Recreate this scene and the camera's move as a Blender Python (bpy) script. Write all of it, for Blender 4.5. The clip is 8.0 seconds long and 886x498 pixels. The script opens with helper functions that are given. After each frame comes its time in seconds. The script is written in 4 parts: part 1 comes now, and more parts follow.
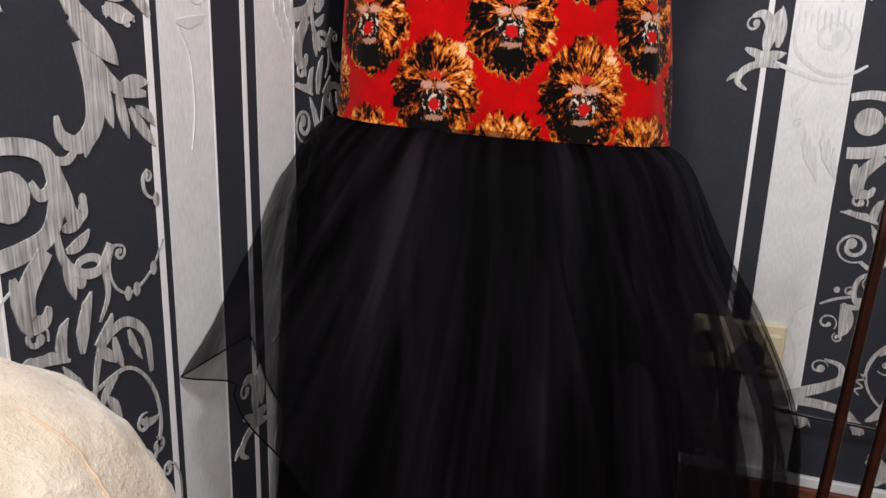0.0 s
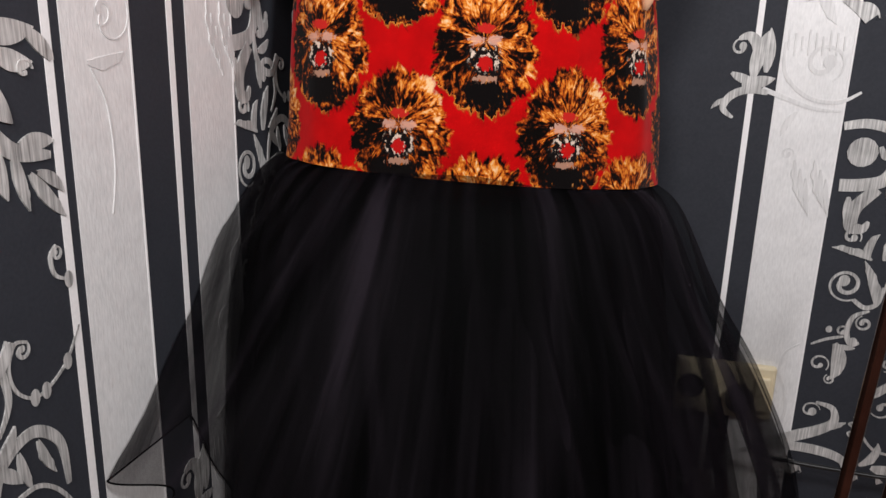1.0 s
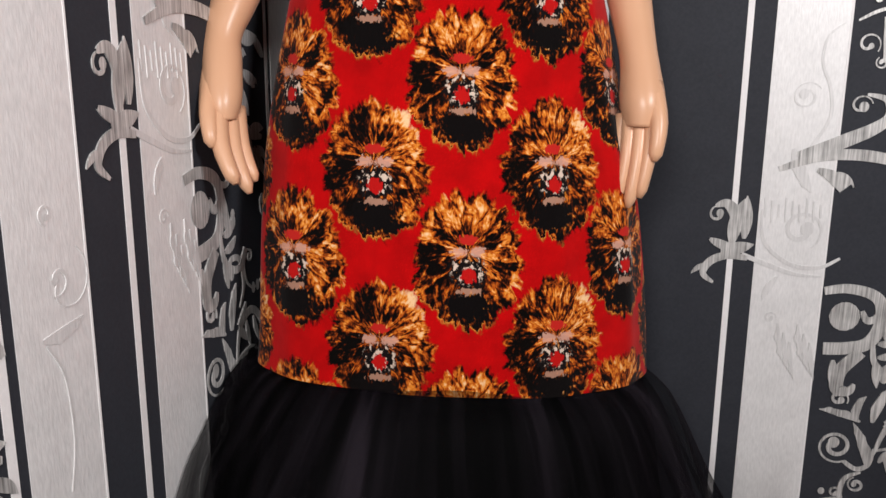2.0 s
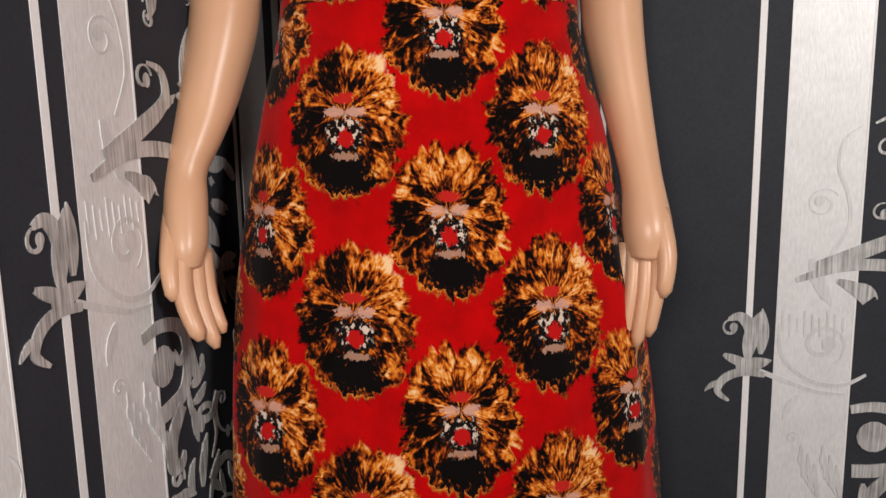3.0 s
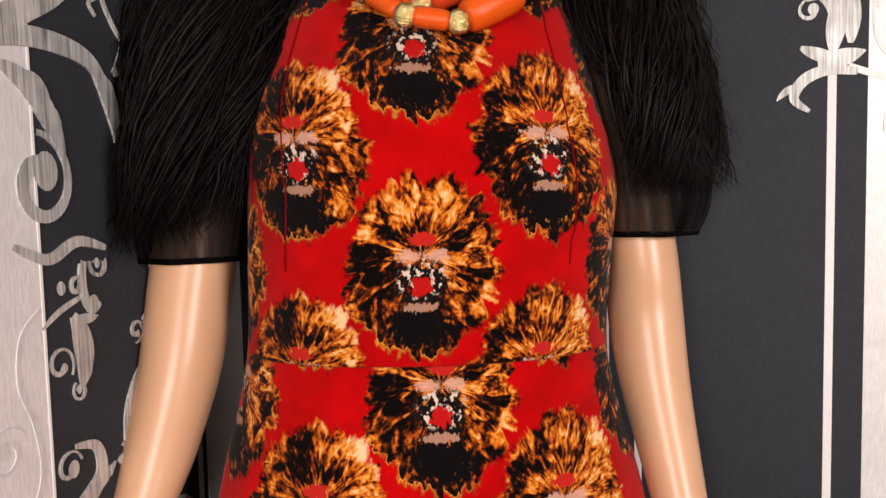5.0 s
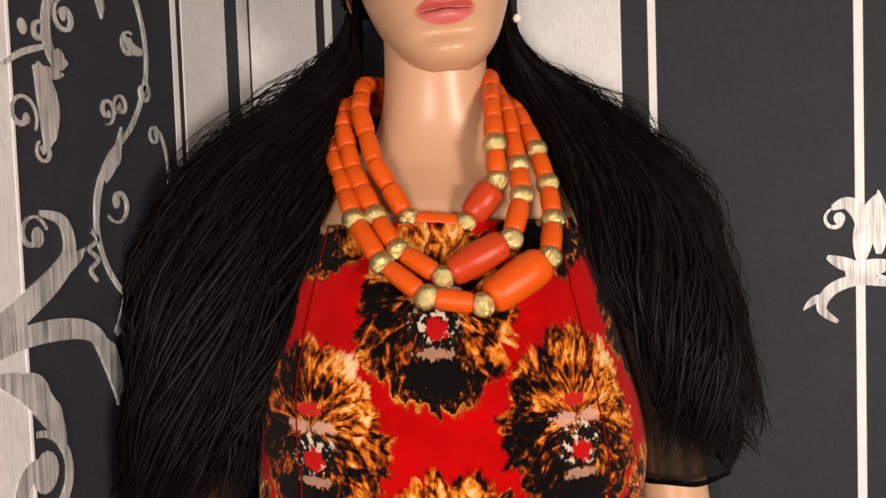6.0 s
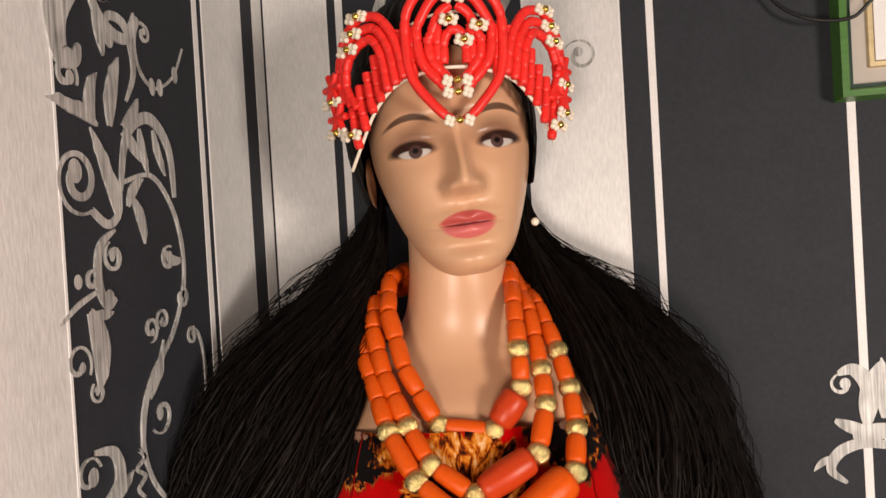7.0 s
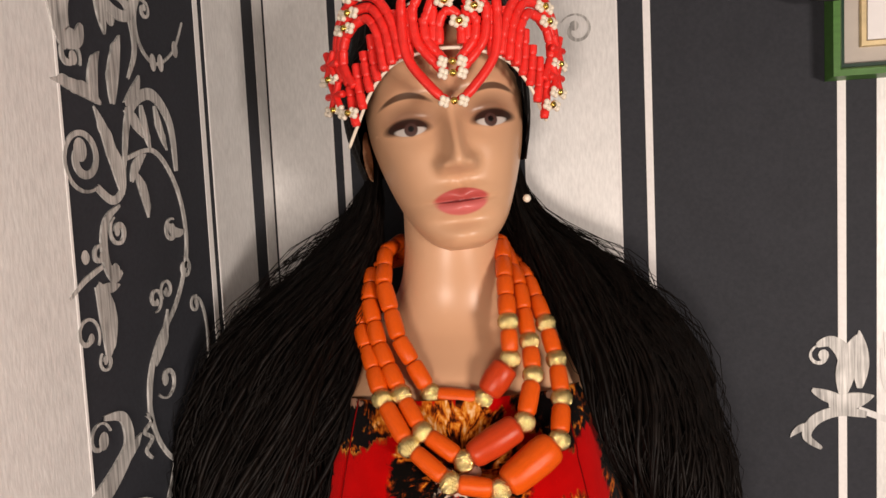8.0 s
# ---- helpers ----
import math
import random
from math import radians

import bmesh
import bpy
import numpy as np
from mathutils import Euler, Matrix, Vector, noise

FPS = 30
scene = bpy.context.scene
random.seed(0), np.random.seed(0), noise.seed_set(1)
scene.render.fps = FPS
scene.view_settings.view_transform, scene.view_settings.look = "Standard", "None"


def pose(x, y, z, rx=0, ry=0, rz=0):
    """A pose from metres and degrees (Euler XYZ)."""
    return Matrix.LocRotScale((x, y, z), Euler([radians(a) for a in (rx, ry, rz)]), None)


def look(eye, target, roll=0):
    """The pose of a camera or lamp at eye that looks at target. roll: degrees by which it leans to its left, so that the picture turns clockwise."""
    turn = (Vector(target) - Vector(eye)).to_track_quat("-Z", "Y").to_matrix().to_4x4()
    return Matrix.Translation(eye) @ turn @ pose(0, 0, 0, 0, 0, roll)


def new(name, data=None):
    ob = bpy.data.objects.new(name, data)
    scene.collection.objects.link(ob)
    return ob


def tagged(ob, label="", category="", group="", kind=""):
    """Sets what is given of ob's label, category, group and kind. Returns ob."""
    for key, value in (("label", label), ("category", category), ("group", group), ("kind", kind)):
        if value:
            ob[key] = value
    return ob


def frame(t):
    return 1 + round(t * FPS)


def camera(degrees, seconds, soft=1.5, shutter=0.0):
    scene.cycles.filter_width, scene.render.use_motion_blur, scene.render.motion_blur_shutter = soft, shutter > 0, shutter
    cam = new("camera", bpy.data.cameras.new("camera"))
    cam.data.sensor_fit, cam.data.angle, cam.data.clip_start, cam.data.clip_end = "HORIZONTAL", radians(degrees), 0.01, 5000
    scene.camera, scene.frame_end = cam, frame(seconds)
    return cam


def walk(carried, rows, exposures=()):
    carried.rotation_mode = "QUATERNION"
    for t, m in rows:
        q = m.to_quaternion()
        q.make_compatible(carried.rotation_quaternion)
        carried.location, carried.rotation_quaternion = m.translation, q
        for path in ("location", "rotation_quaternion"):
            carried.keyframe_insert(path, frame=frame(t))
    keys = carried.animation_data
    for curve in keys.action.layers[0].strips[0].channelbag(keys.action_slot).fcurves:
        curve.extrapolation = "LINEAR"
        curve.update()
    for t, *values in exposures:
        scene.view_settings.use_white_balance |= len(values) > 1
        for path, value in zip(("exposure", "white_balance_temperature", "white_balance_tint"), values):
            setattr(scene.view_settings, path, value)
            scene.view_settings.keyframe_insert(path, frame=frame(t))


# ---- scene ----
cam = camera(61.7, 8.0)
PATH = [
    (0, (0.067, 0.112, 0.761), (-0.542, 1.947, 0.249), 1.9),
    (0.5, (0.036, 0.169, 0.756), (-0.518, 2.016, 0.225), 2.0),
    (1, (0.011, 0.214, 0.799), (-0.464, 2.085, 0.276), 1.7),
    (1.5, (-0.016, 0.246, 0.862), (-0.421, 2.149, 0.402), 1.1),
    (2, (-0.033, 0.279, 0.947), (-0.405, 2.203, 0.545), 0.4),
    (2.2, (-0.036, 0.285, 0.96), (-0.4, 2.219, 0.602), 0.1),
    (3.3, (-0.043, 0.392, 1.073), (-0.423, 2.331, 0.761), -1.3),
    (3.5, (-0.048, 0.404, 1.095), (-0.433, 2.344, 0.799), -1.4),
    (4, (-0.045, 0.45, 1.155), (-0.456, 2.39, 0.896), -1.4),
    (4.2, (-0.046, 0.467, 1.177), (-0.465, 2.407, 0.935), -1.4),
    (5.3, (-0.046, 0.527, 1.307), (-0.479, 2.475, 1.177), -1.3),
    (5.5, (-0.057, 0.535, 1.351), (-0.466, 2.485, 1.175), -1.2),
    (6, (-0.068, 0.545, 1.42), (-0.48, 2.5, 1.331), -2.0),
    (6.5, (-0.072, 0.535, 1.479), (-0.48, 2.493, 1.426), -2.6),
    (7, (-0.077, 0.518, 1.552), (-0.482, 2.477, 1.524), -3.3),
    (7.5, (-0.084, 0.514, 1.588), (-0.482, 2.473, 1.53), -3.5),
    (8, (-0.067, 0.502, 1.571), (-0.48, 2.452, 1.411), -2.7),
]
walk(cam, [(t, look(eye, target, roll)) for t, eye, target, roll in PATH],
     [(0.0, 0.56, 5900, 11), (2.2, 0.34, 6000, 11), (3.3, 0.12, 6300, 11), (5.3, 0.42, 6650, 16), (6.5, 0.45, 7050, 15), (8.0, 0.32, 7050, 16)])

# ---- world and lamps ----
world = bpy.data.worlds.new("world")
scene.world = world
world.use_nodes = True
world.node_tree.nodes["Background"].inputs[0].default_value = (0.72, 0.8, 1.0, 1)
world.node_tree.nodes["Background"].inputs[1].default_value = 0.018


def area_lamp(name, eye, target, size, watts, colour):
    data = bpy.data.lights.new(name, "AREA")
    data.shape, data.size, data.energy, data.color = "DISK", size, watts, colour
    ob = new(name, data)
    ob.matrix_world = look(eye, target)
    return ob


# added, unseen: fixed stand-in for a light carried near the camera
area_lamp("front_fill", (-0.15, -0.12, 1.25), (-0.15, 1.0, 1.0), 0.3, 6.5, (1.0, 0.92, 0.84))
# added, unseen: brightens the west wall from the right
area_lamp("side_fill", (0.78, 0.08, 1.45), (-0.3, 0.85, 1.0), 0.3, 11.0, (1.0, 0.93, 0.86))
scene.view_settings.exposure = 0.0

# ---- materials ----


class Nodes:
    """A small helper that writes node expressions."""

    def __init__(self, name):
        self.mat = bpy.data.materials.new(name)
        self.mat.use_nodes = True
        self.tree = self.mat.node_tree
        self.bsdf = self.tree.nodes["Principled BSDF"]
        self.out = self.tree.nodes["Material Output"]

    def add(self, kind, **inputs):
        n = self.tree.nodes.new(kind)
        for key, value in inputs.items():
            self.put(n, key.replace("_", " "), value)
        return n

    def put(self, n, key, value):
        if isinstance(value, bpy.types.NodeSocket):
            self.tree.links.new(value, n.inputs[key])
        else:
            n.inputs[key].default_value = value

    def math(self, op, a, b=0.0, c=0.0, clamp=False):
        n = self.tree.nodes.new("ShaderNodeMath")
        n.operation, n.use_clamp = op, clamp
        for k, v in enumerate((a, b, c)):
            self.put(n, k, v)
        return n.outputs[0]

    def noise(self, vector, scale, detail=4.0, rough=0.55, distort=0.0):
        n = self.add("ShaderNodeTexNoise", Vector=vector, Scale=scale, Detail=detail, Roughness=rough, Distortion=distort)
        return n.outputs["Fac"]

    def coords(self, what="Object"):
        return self.tree.nodes.new("ShaderNodeTexCoord").outputs[what]

    def stretch(self, vector, scale):
        n = self.tree.nodes.new("ShaderNodeVectorMath")
        n.operation = "MULTIPLY"
        self.put(n, 0, vector)
        n.inputs[1].default_value = scale
        return n.outputs[0]

    def ramp(self, fac, stops):
        n = self.tree.nodes.new("ShaderNodeValToRGB")
        self.put(n, 0, fac)
        e = n.color_ramp.elements
        while len(e) < len(stops):
            e.new(0.5)
        for el, (pos, col) in zip(e, stops):
            el.position, el.color = pos, (*col, 1)
        return n.outputs[0]

    def mix(self, fac, a, b):
        n = self.tree.nodes.new("ShaderNodeMix")
        n.data_type = "RGBA"
        for key, v in ((0, fac), (6, a), (7, b)):
            if not isinstance(v, bpy.types.NodeSocket) and key:
                v = (*v, 1)
            self.put(n, key, v)
        return n.outputs[2]

    def bump(self, height, strength, distance):
        n = self.add("ShaderNodeBump", Height=height, Strength=strength, Distance=distance)
        self.put(self.bsdf, "Normal", n.outputs[0])

    def set(self, **inputs):
        for key, v in inputs.items():
            key = key.replace("_", " ")
            if key == "Base Color" and isinstance(v, tuple):
                v = (*v, 1)
            self.put(self.bsdf, key, v)
        return self


def simple(name, colour, rough, metal=0.0, vary=0.25, scale=60.0, bump=0.15, stretch=(1, 1, 1), distance=0.001, gloss=0.4):
    m = Nodes(name)
    n = m.noise(m.stretch(m.coords(), stretch), scale)
    big = m.noise(m.coords(), scale * 0.08, 2.0)
    f = m.math("ADD", m.math("MULTIPLY", n, 0.7), m.math("MULTIPLY", big, 0.3))
    lo = tuple(c * (1 - vary) for c in colour)
    hi = tuple(min(1, c * (1 + vary)) for c in colour)
    m.set(Base_Color=m.ramp(f, [(0.3, lo), (0.7, hi)]), Roughness=rough, Metallic=metal, Specular_IOR_Level=gloss)
    m.bump(n, bump, distance)
    return m


paper_dark = simple("charcoal_wallpaper", (0.030, 0.032, 0.039), 0.65, gloss=0.15, vary=0.15, scale=300, bump=0.1)
paper_light = simple("silver_wallpaper", (0.74, 0.73, 0.72), 0.45, metal=0.12, vary=0.12, scale=420, bump=0.25, stretch=(1, 1, 0.25))
paper_line = simple("white_line_paper", (0.8, 0.78, 0.77), 0.5, vary=0.05, scale=300)
scroll_ink = simple("silver_scroll_ink", (0.48, 0.47, 0.455), 0.42, metal=0.2, vary=0.7, scale=500, bump=0.3, stretch=(1, 1, 0.04))
pale_ink = simple("pale_scroll_ink", (0.66, 0.65, 0.64), 0.45, metal=0.12, vary=0.14, scale=420, bump=0.3, stretch=(1, 1, 0.1))
plaster = simple("plain_plaster", (0.6, 0.58, 0.55), 0.85, vary=0.06, scale=30)
wood = simple("reddish_brown_wood", (0.16, 0.06, 0.03), 0.4, vary=0.4, scale=30, stretch=(1, 6, 6))
white_trim = simple("white_trim", (0.75, 0.74, 0.74), 0.5, vary=0.06)
black_plastic = simple("black_plastic", (0.012, 0.012, 0.012), 0.4, vary=0.1)

# ---- mesh helpers ----


def mesh_of(name, verts, faces, material, smooth=True):
    me = bpy.data.meshes.new(name)
    me.from_pydata(verts, [], faces)
    me.materials.append(material.mat if isinstance(material, Nodes) else material)
    me.polygons.foreach_set("use_smooth", [smooth] * len(me.polygons))
    me.update()
    return me


def thing(name, data, m, label, category, group="", kind=""):
    ob = new(name, data)
    ob.matrix_world = m
    return tagged(ob, label, category, group, kind)


def part(name, data, parent, m=None, label=""):
    ob = new(name, data)
    ob.parent = parent
    if m is not None:
        ob.matrix_local = m
    if label:
        ob["label"] = label
    return ob


def box(name, size, material, bevel=0.0, at=(0, 0, 0)):
    bm = bmesh.new()
    bmesh.ops.create_cube(bm, size=1)
    for v in bm.verts:
        v.co = Vector([c * s + o for c, s, o in zip(v.co, size, at)])
    if bevel:
        bmesh.ops.bevel(bm, geom=bm.edges[:], offset=bevel, segments=2, affect="EDGES", profile=0.5)
    me = bpy.data.meshes.new(name)
    bm.to_mesh(me)
    bm.free()
    me.materials.append(material.mat)
    return me


def loft(rings, close=True, cap=True):
    """Vertices and faces of a skin over rings of equal length."""
    n = len(rings[0])
    verts = [p for r in rings for p in r]
    faces = []
    for k in range(len(rings) - 1):
        for i in range(n if close else n - 1):
            j = (i + 1) % n
            faces.append((k * n + i, k * n + j, (k + 1) * n + j, (k + 1) * n + i))
    if cap and close:
        faces.append(tuple(range(n - 1, -1, -1)))
        faces.append(tuple(range((len(rings) - 1) * n, len(rings) * n)))
    return verts, faces


def join(*chunks):
    verts, faces = [], []
    for v, f in chunks:
        o = len(verts)
        verts += v
        faces += [tuple(i + o for i in q) for q in f]
    return verts, faces


def smooth_rows(rows, n):
    """Rows of numbers, eased to n rows."""
    a = np.array(rows, float)
    s = np.linspace(0, len(a) - 1, n)
    out = []
    for x in s:
        i = min(int(x), len(a) - 2)
        t = x - i
        p0, p1, p2, p3 = a[max(i - 1, 0)], a[i], a[i + 1], a[min(i + 2, len(a) - 1)]
        out.append(0.5 * (2 * p1 + (p2 - p0) * t + (2 * p0 - 5 * p1 + 4 * p2 - p3) * t * t + (3 * p1 - p0 - 3 * p2 + p3) * t ** 3))
    return np.array(out)


def tube(points, radii, seg=10):
    """A round limb along points."""
    rings = []
    pts = [Vector(p) for p in points]
    side = None
    for k, p in enumerate(pts):
        d = (pts[min(k + 1, len(pts) - 1)] - pts[max(k - 1, 0)]).normalized()
        if side is None:
            side = d.orthogonal().normalized()
        side = (side - d * side.dot(d)).normalized()
        other = d.cross(side)
        r = radii[k] if hasattr(radii, "__len__") else radii
        rings.append([tuple(p + (side * math.cos(a) + other * math.sin(a)) * r) for a in np.linspace(0, 2 * math.pi, seg, endpoint=False)])
    return loft(rings)


# ---- the room ----
LEFT_X, BACK_Y, EAST_X, SOUTH_Y, TOP = -0.393, 1.215, 1.5, -1.4, 2.45
FLAT = Matrix.Identity(4)

floor_ob = thing("floor", box("floor", (EAST_X - LEFT_X + 0.2, BACK_Y - SOUTH_Y + 0.2, 0.1), wood, at=((EAST_X + LEFT_X) / 2, (BACK_Y + SOUTH_Y) / 2, -0.05)), FLAT, "brown wooden floor under the papered walls", "floor", kind="structure")
thing("ceiling", box("ceiling", (EAST_X - LEFT_X + 0.2, BACK_Y - SOUTH_Y + 0.2, 0.1), plaster, at=((EAST_X + LEFT_X) / 2, (BACK_Y + SOUTH_Y) / 2, TOP + 0.05)), FLAT, "plain white plaster ceiling of the room", "ceiling", kind="structure")
wall_west = thing("wall_west", box("wall_west", (0.1, BACK_Y - SOUTH_Y + 0.2, TOP), paper_dark, at=(LEFT_X - 0.05, (BACK_Y + SOUTH_Y) / 2, TOP / 2)), FLAT, "wall in charcoal wallpaper with silver stripes and scrolls", "wall", kind="structure")
wall_north = thing("wall_north", box("wall_north", (EAST_X - LEFT_X, 0.1, TOP), paper_dark, at=((EAST_X + LEFT_X) / 2, BACK_Y + 0.05, TOP / 2)), FLAT, "wall in charcoal wallpaper with silver stripes and scrolls", "wall", kind="structure")
thing("wall_east", box("wall_east", (0.1, BACK_Y - SOUTH_Y + 0.2, TOP), plaster, at=(EAST_X + 0.05, (BACK_Y + SOUTH_Y) / 2, TOP / 2)), FLAT, "plain plastered wall closing the room", "wall", kind="structure")
thing("wall_south", box("wall_south", (EAST_X - LEFT_X, 0.1, TOP), plaster, at=((EAST_X + LEFT_X) / 2, SOUTH_Y - 0.05, TOP / 2)), FLAT, "plain plastered wall closing the room", "wall", kind="structure")

PROUD = 0.0006


def west_stripe(name, a, b, material, proud=PROUD, z0=0.1, z1=TOP):
    return part(name, box(name, (proud, b - a, z1 - z0), material, at=(LEFT_X + proud / 2, (a + b) / 2, (z0 + z1) / 2)), wall_west)


def north_stripe(name, a, b, material, proud=PROUD, z0=0.1, z1=TOP):
    return part(name, box(name, (b - a, proud, z1 - z0), material, at=((a + b) / 2, BACK_Y - proud / 2, (z0 + z1) / 2)), wall_north)


# silver bands and thin white lines of the west wall, by their place along it
for shift in (0.0, -0.42, -0.84, -1.26, -1.68):
    for a, b in ((0.677, 0.754), (0.832, 0.912)):
        west_stripe("silver_band", a + shift, b + shift, paper_light)
        west_stripe("edge_line", b + shift - 0.002, b + shift, paper_line, 0.001)
    west_stripe("white_line", 0.6595 + shift, 0.6675 + shift, paper_line)
    west_stripe("white_line", 0.8045 + shift, 0.8125 + shift, paper_line)
west_stripe("white_line", 1.0795, 1.0865, paper_line)
west_stripe("edge_line", 1.094, 1.0965, paper_line, 0.001)
west_stripe("silver_band", 1.0965, 1.167, paper_light)
west_stripe("silver_band", 1.192, BACK_Y - 0.002, paper_light)
# the same on the north wall
for a, b in ((LEFT_X + 0.002, -0.326), (-0.132, -0.047), (0.171, 0.2515), (0.46, 0.543), (0.77, 0.85)):
    north_stripe("silver_band", a, b, paper_light)
north_stripe("edge_line", -0.326, -0.324, paper_line, 0.001)
north_stripe("edge_line", -0.134, -0.132, paper_line, 0.001)
north_stripe("edge_line", -0.047, -0.045, paper_line, 0.001)
north_stripe("edge_line", 0.2495, 0.2515, paper_line, 0.001)
for a, b in ((-0.3155, -0.308), (-0.0225, -0.016), (0.1395, 0.1465), (0.58, 0.587), (0.738, 0.745)):
    north_stripe("white_line", a, b, paper_line)
# skirting boards with a white strip on top
for n, size, at in (("baseboard", (EAST_X - LEFT_X, 0.014, 0.158), ((EAST_X + LEFT_X) / 2, BACK_Y - 0.007, 0.079)),):
    thing(n, box(n, size, wood, 0.002, at), FLAT, "reddish brown wooden skirting board along the wall", "baseboard", kind="structure")
    thing("trim", box("trim", (size[0], 0.01, 0.016), white_trim, 0.002, (at[0], BACK_Y - 0.005, 0.1665)), FLAT, "white strip above the wooden skirting board", "trim", kind="structure")
thing("baseboard", box("baseboard", (0.014, BACK_Y - SOUTH_Y - 0.02, 0.158), wood, 0.002, (LEFT_X + 0.007, (BACK_Y + SOUTH_Y) / 2 - 0.02, 0.079)), FLAT, "reddish brown wooden skirting board along the wall", "baseboard", kind="structure")

# ---- the mannequin and its dress, in a frame turned towards the room ----
BASE = pose(-0.182, 1.111, 0, 0, 0, 15)


def leaned(p):
    """The figure stands with its hips back and its chest and head forward."""
    x, y, z = p
    return (x + float(np.interp(z, [0.0, 0.68, 1.05, 1.74], [0.002, 0.002, -0.007, -0.007])),
            y + float(np.interp(z, [0.0, 0.68, 0.87, 1.05, 1.16, 1.4, 1.6, 1.74], [0.016, 0.016, 0.010, 0.006, 0.001, -0.006, -0.012, -0.014])),
            z + float(np.interp(z, [0.0, 0.25, 0.4, 0.68, 1.05, 1.16, 1.3, 1.4, 1.6, 1.74], [0.0, 0.045, 0.042, 0.036, 0.034, 0.028, 0.019, 0.012, 0.008, 0.010])))


def worn(name, shape, material):
    """A mesh of the figure or of what it wears, in its stance."""
    return mesh_of(name, [leaned(p) for p in shape[0]], shape[1], material)



def hang(x, z):
    """The lower edge of the printed cloth hangs a little lower on one side."""
    near = max(0.0, 1 - abs(z - 0.62) / 0.2)
    return (0.010 - 0.055 * x) * near if z < 0.83 else 0.0


def ellipse_ring(z, left, right, front, back, n=96, power=2.3, fold=None):
    """A closed ring; it starts at the front and runs to the right."""
    cu, cv, ru, rv = (left + right) / 2, (front + back) / 2, (right - left) / 2, (back - front) / 2
    ring = []
    for k in range(n):
        a = 2 * math.pi * k / n
        s, c = math.sin(a), -math.cos(a)
        e = 2 / power
        x = cu + ru * math.copysign(abs(s) ** e, s)
        y = cv + rv * math.copysign(abs(c) ** e, c)
        if fold:
            f = fold(a, z)
            x, y = cu + (x - cu) * (1 + f), cv + (y - cv) * (1 + f)
        ring.append((x, y, z + hang(x, z)))
    return ring


skin = Nodes("mannequin_skin")


def face_paint(m):
    sep = m.add("ShaderNodeSeparateXYZ", Vector=m.coords())
    c, t = math.cos(radians(-5)), math.sin(radians(-5))
    dx, dz = m.math("SUBTRACT", sep.outputs[0], -0.005), m.math("SUBTRACT", sep.outputs[2], 1.608)
    x = m.math("SUBTRACT", m.math("MULTIPLY", dx, c), m.math("MULTIPLY", dz, t))
    z = m.math("ADD", m.math("MULTIPLY", dx, t), m.math("MULTIPLY", dz, c))
    ax = m.math("ABSOLUTE", x)
    front = m.math("LESS_THAN", sep.outputs[1], -0.020)

    def spot(px, cx, cz, rx, rz, slope=8.0, bend=0.0):
        qx = m.math("DIVIDE", m.math("SUBTRACT", px, cx), rx)
        low = m.math("MULTIPLY", m.math("POWER", qx, 2.0), bend)
        qz = m.math("DIVIDE", m.math("ADD", m.math("SUBTRACT", z, cz), low), rz)
        q = m.math("SQRT", m.math("ADD", m.math("POWER", qx, 2.0), m.math("POWER", qz, 2.0)))
        return m.math("MULTIPLY", m.math("MULTIPLY", m.math("SUBTRACT", 1.0, q), slope, clamp=True), front)

    tone = m.noise(m.coords(), 9, 2.0)
    col = m.ramp(tone, [(0.3, (0.58, 0.325, 0.190)), (0.7, (0.64, 0.365, 0.215))])
    col = m.mix(m.math("MULTIPLY", spot(ax, 0.031, 0.0195, 0.026, 0.0145, 1.6), 0.85), col, (0.20, 0.095, 0.055))
    col = m.mix(m.math("MULTIPLY", spot(ax, 0.033, 0.0362, 0.0225, 0.0028, 3.0, 0.008), 0.9), col, (0.06, 0.03, 0.018))
    col = m.mix(spot(ax, 0.0330, 0.0145, 0.0200, 0.0068, 3.4, 0.003), col, (0.03, 0.014, 0.01))
    col = m.mix(spot(ax, 0.0312, 0.0100, 0.0130, 0.0036, 5.0, -0.001), col, (0.52, 0.48, 0.45))
    col = m.mix(spot(ax, 0.0305, 0.0115, 0.0056, 0.0056, 6.0), col, (0.07, 0.035, 0.03))
    col = m.mix(spot(ax, 0.0305, 0.0122, 0.0024, 0.0024, 6.0), col, (0.002, 0.002, 0.002))
    upper = spot(x, 0.0, -0.0415, 0.0230, 0.0055, 5.0, 0.004)
    lower = spot(x, 0.0, -0.0515, 0.0215, 0.0060, 5.0, -0.004)
    col = m.mix(upper, col, (0.50, 0.085, 0.075))
    col = m.mix(lower, col, (0.62, 0.14, 0.13))
    col = m.mix(spot(x, 0.0, -0.0462, 0.0220, 0.0011, 3.0), col, (0.16, 0.02, 0.02))
    m.set(Base_Color=col, Roughness=0.34, Specular_IOR_Level=0.45)
    m.bump(m.noise(m.coords(), 700, 2.0), 0.04, 0.0005)


face_paint(skin)

head_rows = smooth_rows([
    # z, half width, front, back
    (1.514, 0.014, -0.036, -0.012), (1.520, 0.025, -0.045, 0.0), (1.533, 0.0365, -0.050, 0.02), (1.552, 0.0465, -0.050, 0.05),
    (1.58, 0.0565, -0.050, 0.07), (1.61, 0.0635, -0.051, 0.08), (1.64, 0.065, -0.053, 0.085), (1.67, 0.064, -0.05, 0.085),
    (1.70, 0.057, -0.04, 0.078), (1.722, 0.043, -0.022, 0.06), (1.735, 0.02, 0.0, 0.035)], 200)


def gauss(x, s):
    return math.exp(-x * x / (2 * s * s))


